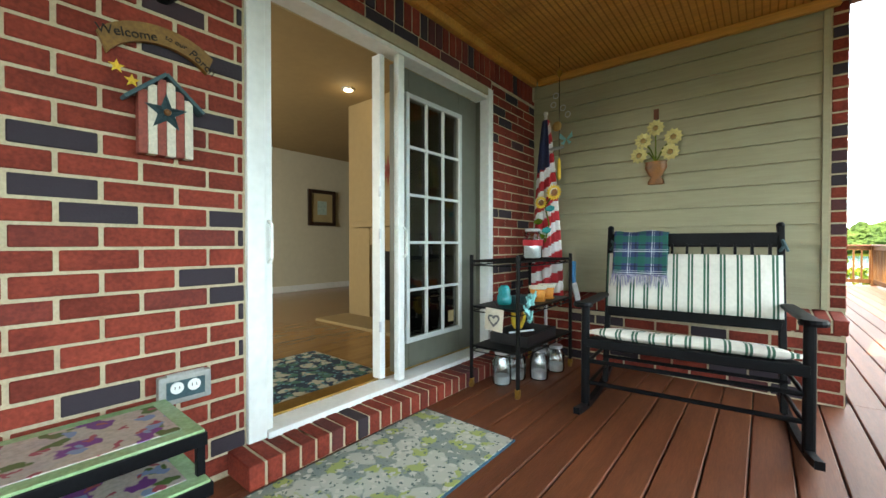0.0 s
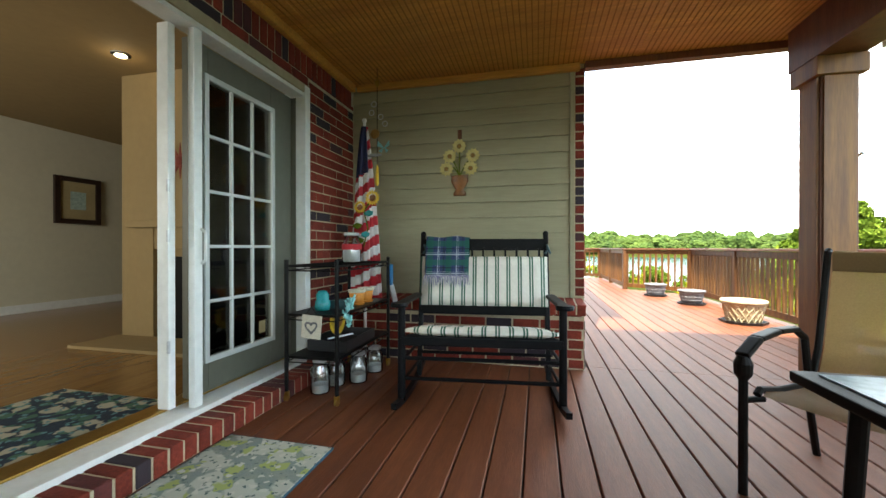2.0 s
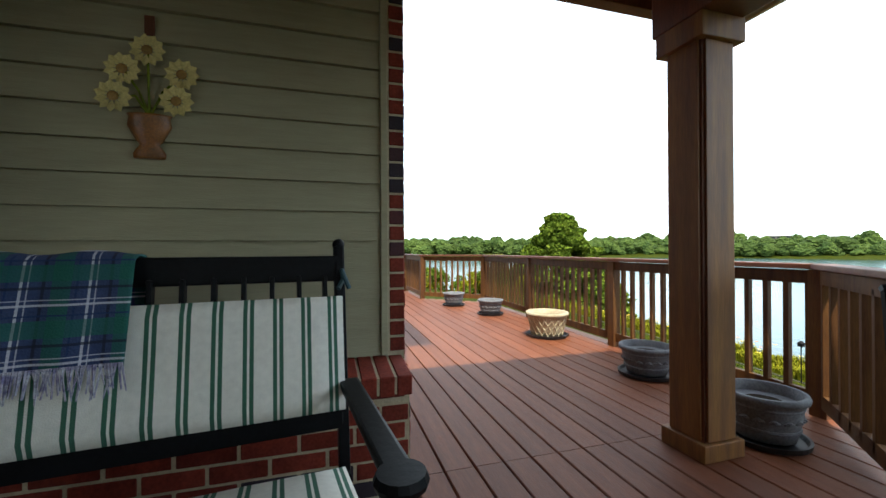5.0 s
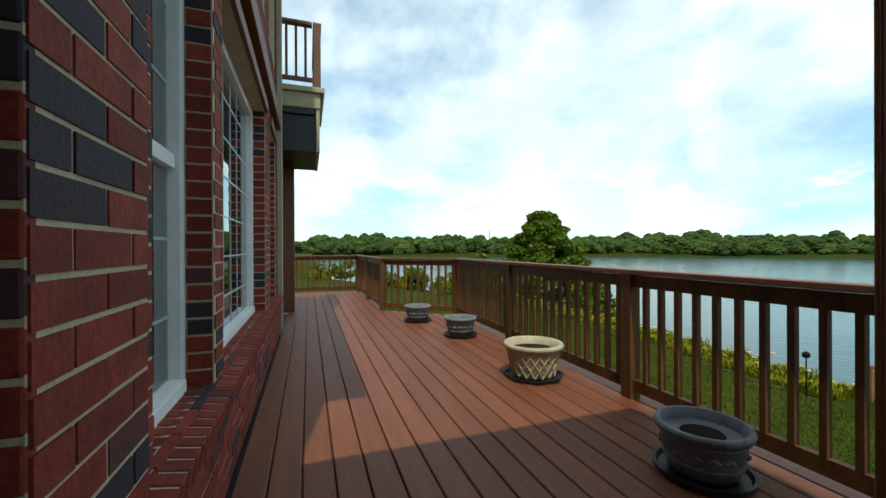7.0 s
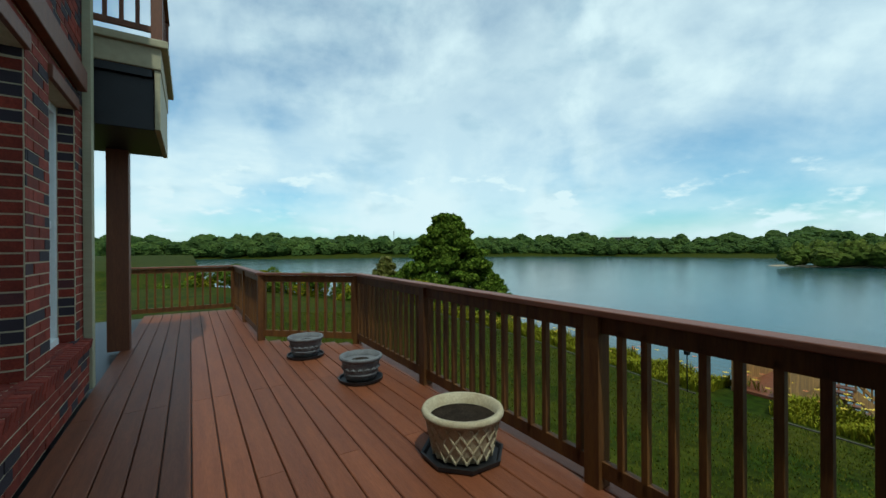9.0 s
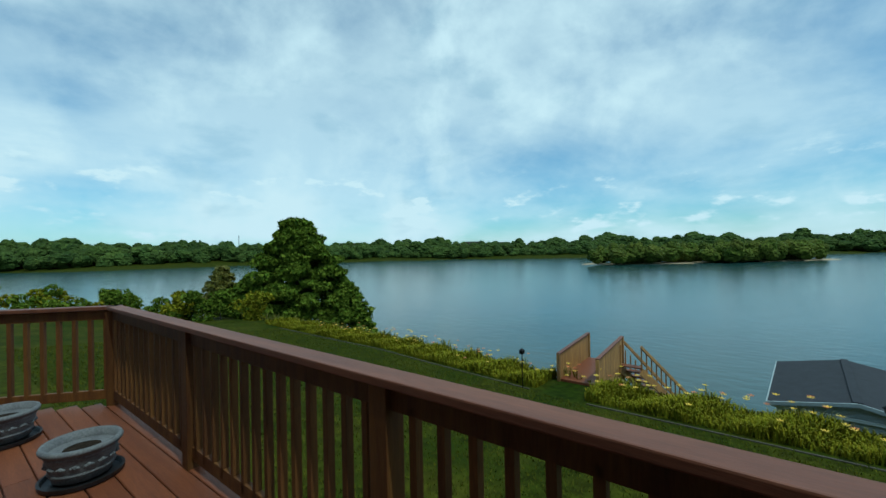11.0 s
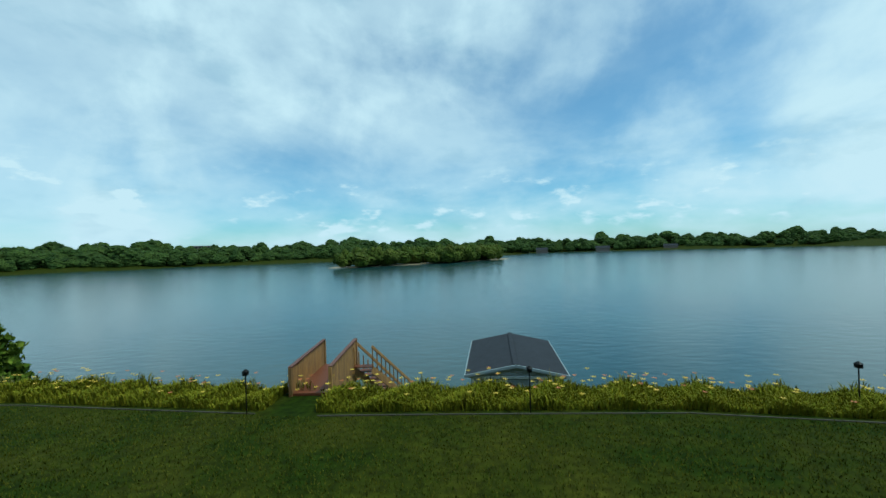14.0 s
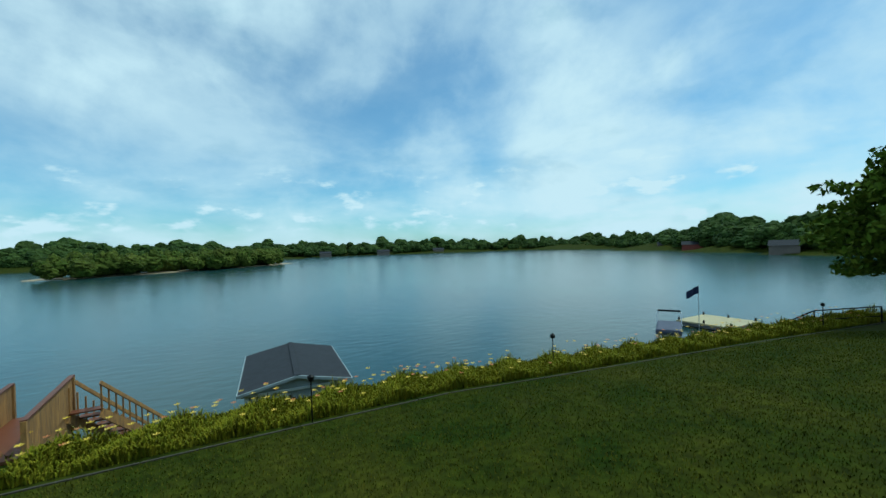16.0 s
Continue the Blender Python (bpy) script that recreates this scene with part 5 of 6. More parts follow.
# ---- porch things ----
bench = thing("rocking_bench", "black wooden double rocking bench with slatted back", "bench", (1.26, 5.86, 0), 6)
BW = 0.465
for s in (-1, 1):
    x = s * BW
    pts = [(x, -0.46 + 0.92 * k / 10, 0.055 * ((k - 5) / 5) ** 2 + 0.017) for k in range(11)]
    bm = bmesh.new()
    rings = [[bm.verts.new((p[0] + dx, p[1], p[2] + dz)) for dx, dz in ((-0.016, -0.017), (0.016, -0.017), (0.016, 0.017), (-0.016, 0.017))] for p in pts]
    for p, q in zip(rings, rings[1:]):
        for k in range(4):
            bm.faces.new((p[k], p[(k + 1) % 4], q[(k + 1) % 4], q[k]))
    bm.faces.new(rings[0]); bm.faces.new(rings[-1])
    bmesh.ops.recalc_face_normals(bm, faces=bm.faces)
    part("rocker", bm, BLACK, bench)
    part("front_post", rod((x, -0.27, 0.04), (x, -0.27, 0.60), 0.024, 0.022, 14), BLACK, bench, smooth=False)
    part("rear_post", bar((x * 0.965, 0.20, 0.035), (x * 0.965, 0.37, 1.04), 0.034, 0.042, 0.008), BLACK, bench)
    part("finial", ball((x * 0.965, 0.372, 1.045), 0.021), BLACK, bench, smooth=True)
    bm = bar((x, -0.34, 0.612), (x, 0.27, 0.605), 0.062, 0.024, 0.009)
    lathe([(0.048, 0.600), (0.052, 0.612), (0.046, 0.626)], 16, bm, (x, -0.33, 0))
    part("armrest", bm, BLACK, bench)
    for z in (0.14, 0.27):
        part("side_stretcher", rod((x, -0.27, z), (x * 0.97, 0.22, z), 0.011), BLACK, bench)
for y, z in ((-0.27, 0.17), (-0.27, 0.29), (0.215, 0.2), (-0.27, 0.375)):
    part("long_stretcher", rod((-BW, y, z), (BW, y, z), 0.012), BLACK, bench)
part("front_rail", bar((-BW, -0.28, 0.395), (BW, -0.28, 0.395), 0.03, 0.05), BLACK, bench)
part("rear_rail", bar((-BW, 0.22, 0.315), (BW, 0.22, 0.315), 0.03, 0.05), BLACK, bench)
for k in range(9):
    y = -0.24 + k * 0.055
    part("seat_slat", bar((-BW + 0.02, y, 0.41 - 0.0099 * k), (BW - 0.02, y, 0.41 - 0.0099 * k), 0.042, 0.016, 0.004), BLACK, bench)
part("top_rail", bar((-BW + 0.02, 0.355, 0.965), (BW - 0.02, 0.355, 0.965), 0.028, 0.085, 0.006), BLACK, bench)
part("lower_rail", bar((-BW + 0.02, 0.265, 0.50), (BW - 0.02, 0.265, 0.50), 0.028, 0.07, 0.006), BLACK, bench)
for k in range(11):
    x = -BW + 0.065 + k * (2 * BW - 0.13) / 10
    part("back_slat", bar((x, 0.272, 0.52), (x, 0.348, 0.94), 0.014, 0.042, 0.003), BLACK, bench)


def pillow(w, d, h, m=None, nx=24, ny=10, sag=0.006):
    bm = bmesh.new()
    bmesh.ops.create_cube(bm, size=1, matrix=Matrix.Diagonal((w, d, h, 1)))
    bmesh.ops.subdivide_edges(bm, edges=list(bm.edges), cuts=9, use_grid_fill=True)
    for v in bm.verts:
        ex, ey = 1 - abs(v.co.x) / (w / 2), 1 - abs(v.co.y) / (d / 2)
        k = min(1, (min(ex * w, ey * d) / 0.05)) ** 0.45
        v.co.z *= 0.35 + 0.65 * k
        v.co.z += sag * math.sin(v.co.x * 11) * math.cos(v.co.y * 7)
    if m:
        bm.transform(m)
    return bm


seat_c = thing("seat_cushion", "white cushion with thin green double stripes on the bench", "cushion", (1.26, 5.86, 0), 6)
part("pad", pillow(0.88, 0.47, 0.055, pose(0, -0.06, 0.416, -10)), CUSHION, seat_c, smooth=True)
back_c = thing("back_cushion", "white and green striped cushion tied to the bench back", "cushion", (1.26, 5.86, 0), 6)
part("pad", pillow(0.90, 0.35, 0.05, pose(0, 0.262, 0.705, 80)), CUSHION, back_c, smooth=True)
for x in (-0.44, 0.44):
    part("tie", sweep([(x, 0.31, 0.90), (x + 0.02, 0.335, 0.93), (x + 0.01, 0.30, 0.96), (x + 0.035, 0.31, 0.90)], 0.008), SLATE, back_c)
throw = thing("plaid_throw", "blue and green plaid wool throw with fringe over the bench back", "blanket", (1.26, 5.86, 0), 6)
bm = bmesh.new()
bmesh.ops.create_grid(bm, x_segments=26, y_segments=30, size=0.5)
for v in bm.verts:
    u, w = v.co.x, v.co.y + 0.5
    x = -0.255 + u * 0.315
    if w < 0.2:
        y, z = 0.385, 1.015 - (0.2 - w) * 1.2
    elif w < 0.32:
        f_ = (w - 0.2) / 0.12
        y, z = 0.385 - 0.10 * f_, 1.018 + 0.006 * math.sin(f_ * math.pi)
    else:
        f_ = (w - 0.32) / 0.68
        y, z = 0.285 - 0.085 * f_, 1.015 - 0.27 * f_
    v.co = Vector((x, y - 0.006 * math.sin(u * 15) * w, z + 0.006 * math.sin(u * 9)))
bmesh.ops.solidify(bm, geom=list(bm.faces), thickness=0.006)
part("cloth", bm, PLAID, throw, smooth=True)
bm = bmesh.new()
for k in range(56):
    x = -0.41 + k * 0.0056
    a = Vector((x, 0.196, 0.75))
    b = a + Vector((random.uniform(-0.015, 0.015), random.uniform(-0.02, 0.0), -random.uniform(0.05, 0.085)))
    rod(a, b, 0.0035, 0.002, 4, bm)
part("fringe", bm, mat("wool_fringe", (0.16, 0.15, 0.28), 0.95, 0.5, 60, alt=(0.5, 0.5, 0.55)), throw)

# cart
cart = thing("wire_cart", "black wire shelving cart on brass casters", "cart", (0.28, 5.87, 0))
CX, CY = 0.17, 0.415
corners = [(-CX, -CY), (CX, -CY), (-CX, CY), (CX, CY)]
for x, y in corners:
    part("post", rod((x, y, 0.06), (x, y, 0.87), 0.013), IRON, cart)
    wheel = part("caster", rod((x - 0.008, y, 0.024), (x + 0.008, y, 0.024), 0.024, seg=16), BRASS, cart)
    part("fork", box((x - 0.016, y - 0.012, 0.03), (x + 0.016, y + 0.012, 0.062), 0.004), BRASS, wheel)
for z in (0.83, 0.53, 0.27):
    part("shelf_rim", sweep([(-CX, -CY, z), (CX, -CY, z), (CX, CY, z), (-CX, CY, z), (-CX, -CY, z)], 0.006, 6), IRON, cart)
    part("shelf_rim", sweep([(-CX, -CY, z - 0.028), (CX, -CY, z - 0.028), (CX, CY, z - 0.028), (-CX, CY, z - 0.028), (-CX, -CY, z - 0.028)], 0.004, 6), IRON, cart)
    bm = bmesh.new()
    for k in range(20):
        y = -CY + 2 * CY * k / 19
        for x in (-CX, CX):
            rod((x, y, z), (x, y + 0.02 * (-1) ** k, z - 0.028), 0.0025, seg=5, bm=bm)
    tagged(part("truss_wire", bm, IRON, cart), kind="stuff")
    if z < 0.8:
        part("shelf_board", box((-CX + 0.004, -CY + 0.004, z - 0.004), (CX - 0.004, CY - 0.004, z + 0.008), 0.003), IRON, cart)
    else:
        bm = bmesh.new()
        for k in range(34):
            y = -CY + 2 * CY * k / 33
            rod((-CX, y, z + 0.004), (CX, y, z + 0.004), 0.0025, seg=5, bm=bm)
        tagged(part("shelf_wires", bm, IRON, cart), kind="stuff")


def at(x, y, z):
    return (0.28 + x, 5.87 + y, z)


jar = thing("candle_jar", "clear glass jar with red and white print on the cart", "jar", at(0.03, 0.06, 0.839))
part("glass", lathe([(0.062, 0), (0.068, 0.01), (0.068, 0.13), (0.05, 0.16), (0.05, 0.19)], 24), JAR, jar, smooth=True)
part("filling", lathe([(0.06, 0.004), (0.06, 0.085)], 24), CLOTH_WHITE, jar)
part("print", lathe([(0.0695, 0.09), (0.0695, 0.13)], 24), RED, jar)
part("lid", lathe([(0.055, 0.19), (0.055, 0.21), (0.02, 0.215)], 24), CLEAR_GREY, jar)
for y in (0.16, 0.31):
    pot = thing("flower_pot", "small orange terracotta pot with pale rim on the cart", "pot", at(0.08, y - 0.12, 0.54), group="orange pots")
    part("body", lathe([(0.042, 0), (0.056, 0.085), (0.05, 0.085), (0.045, 0.03)], 24), TERRA, pot, smooth=True)
    part("rim", lathe([(0.057, 0.085), (0.062, 0.088), (0.062, 0.105), (0.052, 0.105), (0.052, 0.088)], 24), BARN_WHITE, pot)
    part("saucer", lathe([(0.05, 0.0), (0.058, 0.012), (0.05, 0.013)], 24), TERRA, pot)
ins = thing("glass_insulator", "teal glass insulator on the cart shelf", "ornament", at(-0.02, -0.25, 0.54))
part("body", lathe([(0.045, 0), (0.05, 0.03), (0.047, 0.06), (0.04, 0.065), (0.042, 0.10), (0.025, 0.125), (0.005, 0.128)], 24), TEAL, ins, smooth=True)
coral = thing("coral_ornament", "pale aqua branching coral ornament hanging on the cart", "ornament", at(0.19, -0.30, 0.45))
bm = bmesh.new()
for k in range(22):
    a = Vector((random.uniform(-0.015, 0.015), random.uniform(-0.03, 0.03), random.uniform(0, 0.17)))
    rod(a, a + Vector((random.uniform(-0.02, 0.02), random.uniform(-0.04, 0.04), random.uniform(0.01, 0.05))), 0.011, 0.006, 6, bm)
part("branches", bm, AQUA, coral, smooth=True)
planter = thing("small_box", "small grey-blue box on the cart", "box", at(0.05, -0.14, 0.54))
part("body", box((-0.05, -0.05, 0), (0.05, 0.05, 0.055), 0.006), SLATE, planter)
tray = thing("plastic_tray", "dark grey shallow tray with small tools", "tray", at(0.02, -0.05, 0.279))
bm = box((-0.14, -0.22, 0), (0.14, 0.22, 0.01), 0.004)
for lo, hi in (((-0.14, -0.22, 0.01), (-0.13, 0.22, 0.07)), ((0.13, -0.22, 0.01), (0.14, 0.22, 0.07)), ((-0.13, -0.22, 0.01), (0.13, -0.21, 0.07)), ((-0.13, 0.21, 0.01), (0.13, 0.22, 0.07))):
    box(lo, hi, 0.003, bm)
part("body", bm, SAUCER, tray)
part("tool", bar((-0.06, -0.1, 0.05), (0.05, 0.05, 0.06), 0.02, 0.01), ALU, tray)
plaque = thing("yellow_plaque", "round yellow and black ornament leaning on the cart", "ornament", at(-0.02, -0.05, 0.35))
part("disc", rod((-0.006, 0, 0.09), (0.006, 0, 0.09), 0.10, seg=28), YELLOW, plaque)
part("centre", rod((-0.0075, 0, 0.09), (0.0075, 0, 0.09), 0.055, seg=24), URN, plaque)
for k, (x, y, h) in enumerate(((-0.05, -0.23, 0.20), (-0.02, -0.08, 0.19), (0.10, 0.02, 0.19), (0.05, 0.16, 0.21), (0.12, 0.26, 0.17))):
    j = thing("glass_jar", "clear glass storage jar with white label under the cart", "jar", at(x, y, 0.001), group="jars under the cart")
    part("glass", lathe([(0.06, 0), (0.064, 0.01), (0.064, h * 0.75), (0.045, h * 0.9), (0.045, h)], 20), JAR, j, smooth=True)
    part("contents", lathe([(0.05, 0.004), (0.05, 0.055)], 16), CLOTH_WHITE, j)
    part("lid", lathe([(0.048, h), (0.048, h + 0.018), (0.02, h + 0.022)], 20), ALU, j)
card = thing("heart_plaque", "square white plaque with a grey heart, hanging on the cart", "plaque", at(0.02, -0.44, 0.47))
part("panel", box((-0.065, -0.008, -0.07), (0.065, 0.0, 0.07), 0.003, m=pose(0, 0, 0, 0, 4, 0)), BARN_WHITE, card)
bm = bmesh.new()
for k in range(26):
    t_ = 2 * math.pi * k / 26
    rr = 0.0023
    a = Vector((16 * math.sin(t_) ** 3 * rr, -0.010, (13 * math.cos(t_) - 5 * math.cos(2 * t_) - 2 * math.cos(3 * t_)) * rr))
    ball(a, 0.008, 1, (1, 0.3, 1), bm)
part("heart", bm, GREY_POT, card)
part("cord", sweep([(-0.04, -0.004, 0.07), (0, -0.004, 0.12), (0.04, -0.004, 0.07)], 0.002, 5), INK, card)
brush = thing("hanging_brush", "blue plastic brush and trowel hanging from the cart", "brush", at(0.17, 0.44, 0.62))
part("brush_head", box((-0.012, -0.02, 0.02), (0.025, 0.03, 0.19), 0.01), BLUE, brush)
part("trowel", bar((0.01, 0.02, 0.02), (0.03, 0.06, -0.12), 0.012, 0.05, 0.005), ALU, brush)

# furled flag in the corner
flag = thing("furled_flag", "furled striped flag leaning in the porch corner", "flag", (0.17, 6.40, 0))
part("pole", rod((0.03, 0.0, 0.0), (0.0, 0.05, 2.02), 0.013), CLOTH_WHITE, flag)
part("pole_tip", ball((0.0, 0.05, 2.03), 0.02), CLOTH_WHITE, flag)
def flag_point(u, f_):
    """A point of the hanging folds: u round the pole, f_ down from its top."""
    a = -3.1 + 3.9 * u
    rad = (0.022 + 0.115 * f_ ** 0.85) * (1 + 0.30 * math.sin(a * 6 + 2.2 * f_) + 0.12 * math.sin(a * 13))
    return (0.01 + rad * math.cos(a) * 0.9, 0.03 + rad * math.sin(a) * 0.72, 1.97 - 1.45 * f_ - 0.05 * (1 - u) * f_)


NU, NF = 60, 110
cloths = {"canton": bmesh.new(), "red_stripes": bmesh.new(), "white_stripes": bmesh.new()}
for i in range(NU):
    for k in range(NF):
        u, f_ = (i + 0.5) / NU, (k + 0.5) / NF
        if f_ < 0.30 - 0.05 * u and u < 0.62:
            key = "canton"
        else:
            key = "red_stripes" if int((f_ * 1.45 + u * 0.16) / 0.08) % 2 else "white_stripes"
        b_ = cloths[key]
        b_.faces.new([b_.verts.new(flag_point(*q)) for q in ((i / NU, k / NF), ((i + 1) / NU, k / NF), ((i + 1) / NU, (k + 1) / NF), (i / NU, (k + 1) / NF))])
for (nm, b_), m_ in zip(cloths.items(), (NAVY, RED, CLOTH_WHITE)):
    bmesh.ops.remove_doubles(b_, verts=list(b_.verts), dist=0.00001)
    bmesh.ops.solidify(b_, geom=list(b_.faces), thickness=0.002)
    part(nm, b_, m_, flag, smooth=True)

sunf = thing("sunflower_garland", "garland of artificial sunflowers and leaves on the flag pole", "garland", (0.31, 6.30, 0))
part("stem", sweep([(-0.1, 0.05, 0.95), (-0.05, 0.02, 1.1), (-0.09, 0.03, 1.25), (0.0, 0.0, 1.34)], 0.006), LEAF_DARK, sunf)
for x, y, z, r in ((0.01, -0.02, 1.345, 0.062), (-0.09, -0.04, 1.27, 0.05)):
    bm = bmesh.new()
    for k in range(16):
        a = k * math.pi / 8
        c = Vector((x, y, z))
        d1 = Vector((math.cos(a), -0.15, math.sin(a)))
        sd = Vector((-math.sin(a), 0, math.cos(a)))
        bm.faces.new([bm.verts.new(c + q) for q in (d1 * r * 0.4, d1 * r * 0.75 + sd * r * 0.17, d1 * r * 1.1, d1 * r * 0.75 - sd * r * 0.17)])
    head = part("flower_head", ball((x, y, z), r * 0.45, 2, (1, 0.4, 1)), URN, sunf)
    part("petals", bm, YELLOW, head)
for x, z in ((-0.12, 1.12), (-0.05, 1.05), (-0.10, 1.0), (-0.02, 1.22)):
    part("leaf", ball((x, -0.03, z), 0.045, 1, (1, 0.15, 0.6)), TEAL if x > -0.06 else LEAF_DARK, sunf)
chime = thing("wind_chime", "hanging chime of small metal ornaments with a turquoise butterfly", "wind chime", (0.30, 6.42, 0))
part("cord", rod((0, 0, 2.455), (0, 0, 1.62), 0.003), INK, chime)
part("bead", lathe([(0.004, 2.29), (0.022, 2.32), (0.022, 2.34), (0.004, 2.37)], 12), BRASS, chime)
for k, (x, z) in enumerate(((-0.05, 2.08), (0.03, 2.04), (0.07, 1.98), (-0.03, 2.15))):
    bm = bmesh.new()
    sweep([(x + 0.022 * math.cos(a), 0.0, z + 0.022 * math.sin(a)) for a in np.linspace(0, 2 * math.pi, 13)], 0.004, 5, bm)
    part("ring", bm, ALU, chime)
part("sun_face", ball((-0.02, 0, 1.90), 0.042, 2, (1, 0.35, 1)), GOLD, chime)
bm = bmesh.new()
for s in (-1, 1):
    for p in (((0, 0), (0.05, 0.055), (0.055, 0.01), (0.02, -0.005)), ((0, 0), (0.02, -0.01), (0.045, -0.03), (0.02, -0.045))):
        bm.faces.new([bm.verts.new((0.065 + s * a, -0.01 - 0.25 * a, 1.78 + b)) for a, b in p])
bmesh.ops.solidify(bm, geom=list(bm.faces), thickness=0.004)
part("butterfly", bm, AQUA, chime)
part("tassel", lathe([(0.004, 1.46), (0.016, 1.48), (0.012, 1.62), (0.004, 1.64)], 10), YELLOW, chime)
part("dragonfly", ball((-0.02, -0.01, 1.72), 0.07, 2, (1, 0.1, 0.22)), CLEAR_GREY, chime)

# flowers in an urn on the siding
urn = thing("wall_flowers", "cream metal daisies in a brown urn on the siding", "wall ornament", (0.945, 6.735, 1.40))
part("urn", lathe([(0.055, 0.0), (0.058, 0.02), (0.035, 0.055), (0.05, 0.075), (0.078, 0.13), (0.072, 0.165), (0.08, 0.175)], 24), URN, urn, smooth=True)
urn.scale = (1, 0.45, 1)
part("hanger", box((-0.018, -0.004, 0.50), (0.018, 0.012, 0.58), 0.003), STAIN, urn)
for x, z in ((0.0, 0.43), (-0.085, 0.345), (0.12, 0.345), (-0.115, 0.235), (0.10, 0.235)):
    bm = bmesh.new()
    for k in range(11):
        a = k * 2 * math.pi / 11
        d1, sd = Vector((math.cos(a), 0, math.sin(a))), Vector((-math.sin(a), 0, math.cos(a)))
        c = Vector((x, -0.045, z))
        bm.faces.new([bm.verts.new(c + q) for q in (d1 * 0.015, d1 * 0.045 + sd * 0.018 + Vector((0, -0.02, 0)), d1 * 0.066 + Vector((0, -0.005, 0)), d1 * 0.045 - sd * 0.018)])
    fl_ = part("daisy", bm, CREAM, urn)
    part("daisy_eye", ball((x, -0.055, z), 0.02, 2, (1, 0.6, 1)), GOLD, fl_)
    part("stem", sweep([(0, 0, 0.17), (x * 0.4, -0.02, 0.2 + z * 0.2), (x, -0.04, z)], 0.005, 6), LEAF_DARK, urn)

# birdhouse, welcome plaque, wall lamp and outlet
bird = thing("birdhouse_plaque", "striped red and ivory birdhouse plaque with a teal star", "plaque", (W + 0.012, 3.80, 1.25))
for k in range(6):
    y = -0.08 + k * 0.0275
    h = 0.275 - abs(y + 0.0135) * 0.9
    h2 = 0.275 - abs(y + 0.0135 - 0.0) * 0.9
    part("slat", box((0, y, 0), (0.035, y + 0.0265, h), 0.002), (BARN_RED, BARN_WHITE)[k % 2], bird)
for s in (-1, 1):
    part("roof_board", bar((0.02, 0.0, 0.285), (0.02, s * 0.118, 0.175), 0.055, 0.012, 0.003), SLATE, bird)
bm = bmesh.new()
c = bm.verts.new((0.045, 0, 0.15))
ring = [bm.verts.new((0.037, (0.068 if k % 2 == 0 else 0.027) * math.sin(k * math.pi / 5), 0.15 + (0.068 if k % 2 == 0 else 0.027) * math.cos(k * math.pi / 5))) for k in range(10)]
for k in range(10):
    bm.faces.new((c, ring[k], ring[(k + 1) % 10]))
bmesh.ops.solidify(bm, geom=list(bm.faces), thickness=0.006)
part("star", bm, SLATE, bird)
part("button", ball((0.048, 0, 0.15), 0.012), URN, bird)
for y, z in ((-0.135, 0.27), (-0.095, 0.235)):
    bm = bmesh.new()
    ring = [bm.verts.new((0.03, y + (0.023 if k % 2 == 0 else 0.010) * math.sin(k * math.pi / 5), z + (0.023 if k % 2 == 0 else 0.010) * math.cos(k * math.pi / 5))) for k in range(10)]
    tip = bm.verts.new((0.034, y, z))
    for k in range(10):
        bm.faces.new((tip, ring[(k + 1) % 10], ring[k]))
    part("small_star", bm, YELLOW, bird)
sign = thing("welcome_sign", "curved ochre wooden welcome plaque on the brick", "sign", (W + 0.010, 3.80, 1.60))
bm = bmesh.new()
n = 16
outer = []
for k in range(n + 1):
    a = radians(155 - 118 * k / n)
    outer.append((0.20 * math.cos(a), 0.14 * math.sin(a) - 0.035))
pts = [(y, z + 0.0) for y, z in outer] + [(y * 0.86, z - 0.062) for y, z in reversed(outer)]
fr = [bm.verts.new((0.019, y, z)) for y, z in pts]
bk = [bm.verts.new((0.0, y, z)) for y, z in pts]
m_ = len(pts)
for k in range(n):
    bm.faces.new((fr[k], fr[m_ - 1 - k], fr[m_ - 2 - k], fr[k + 1]))
for k in range(m_):
    bm.faces.new((fr[k], fr[(k + 1) % m_], bk[(k + 1) % m_], bk[k]))
bmesh.ops.recalc_face_normals(bm, faces=bm.faces)
part("plaque", bm, SIGN, sign)


def words(text, y, z, size, turn, parent):
    cu = bpy.data.curves.new("text", "FONT")
    cu.body, cu.size, cu.extrude = text, size, 0.0015
    cu.align_x = "CENTER"
    tmp = bpy.data.objects.new("tmp", cu)
    me_ = bpy.data.meshes.new_from_object(tmp)
    bpy.data.objects.remove(tmp)
    me_.materials.append(INK)
    ob = new("lettering", me_)
    ob.parent = parent
    ob.matrix_basis = Matrix.Translation((0.022, y, z)) @ pose(0, 0, 0, 90, 0, 90) @ pose(0, 0, 0, 0, 0, turn)
    return ob


words("Welcome", -0.10, 0.032, 0.042, 12, sign)
words("to our", 0.035, 0.058, 0.026, -12, sign)
words("Porch", 0.115, 0.010, 0.042, -36, sign)
wl_ = thing("wall_lantern", "black wall lantern on the brick", "lamp", (W + 0.02, 3.80, 1.80))
part("base", lathe([(0.02, 0.0), (0.05, 0.03), (0.075, 0.05), (0.078, 0.07), (0.06, 0.09)], 8), BLACK, wl_)
part("glass", lathe([(0.06, 0.09), (0.075, 0.28)], 8), JAR, wl_)
part("cap", lathe([(0.085, 0.28), (0.09, 0.29), (0.03, 0.36)], 8), BLACK, wl_)
part("bracket", box((-0.018, -0.04, 0.05), (0.01, 0.04, 0.30), 0.008), BLACK, wl_)
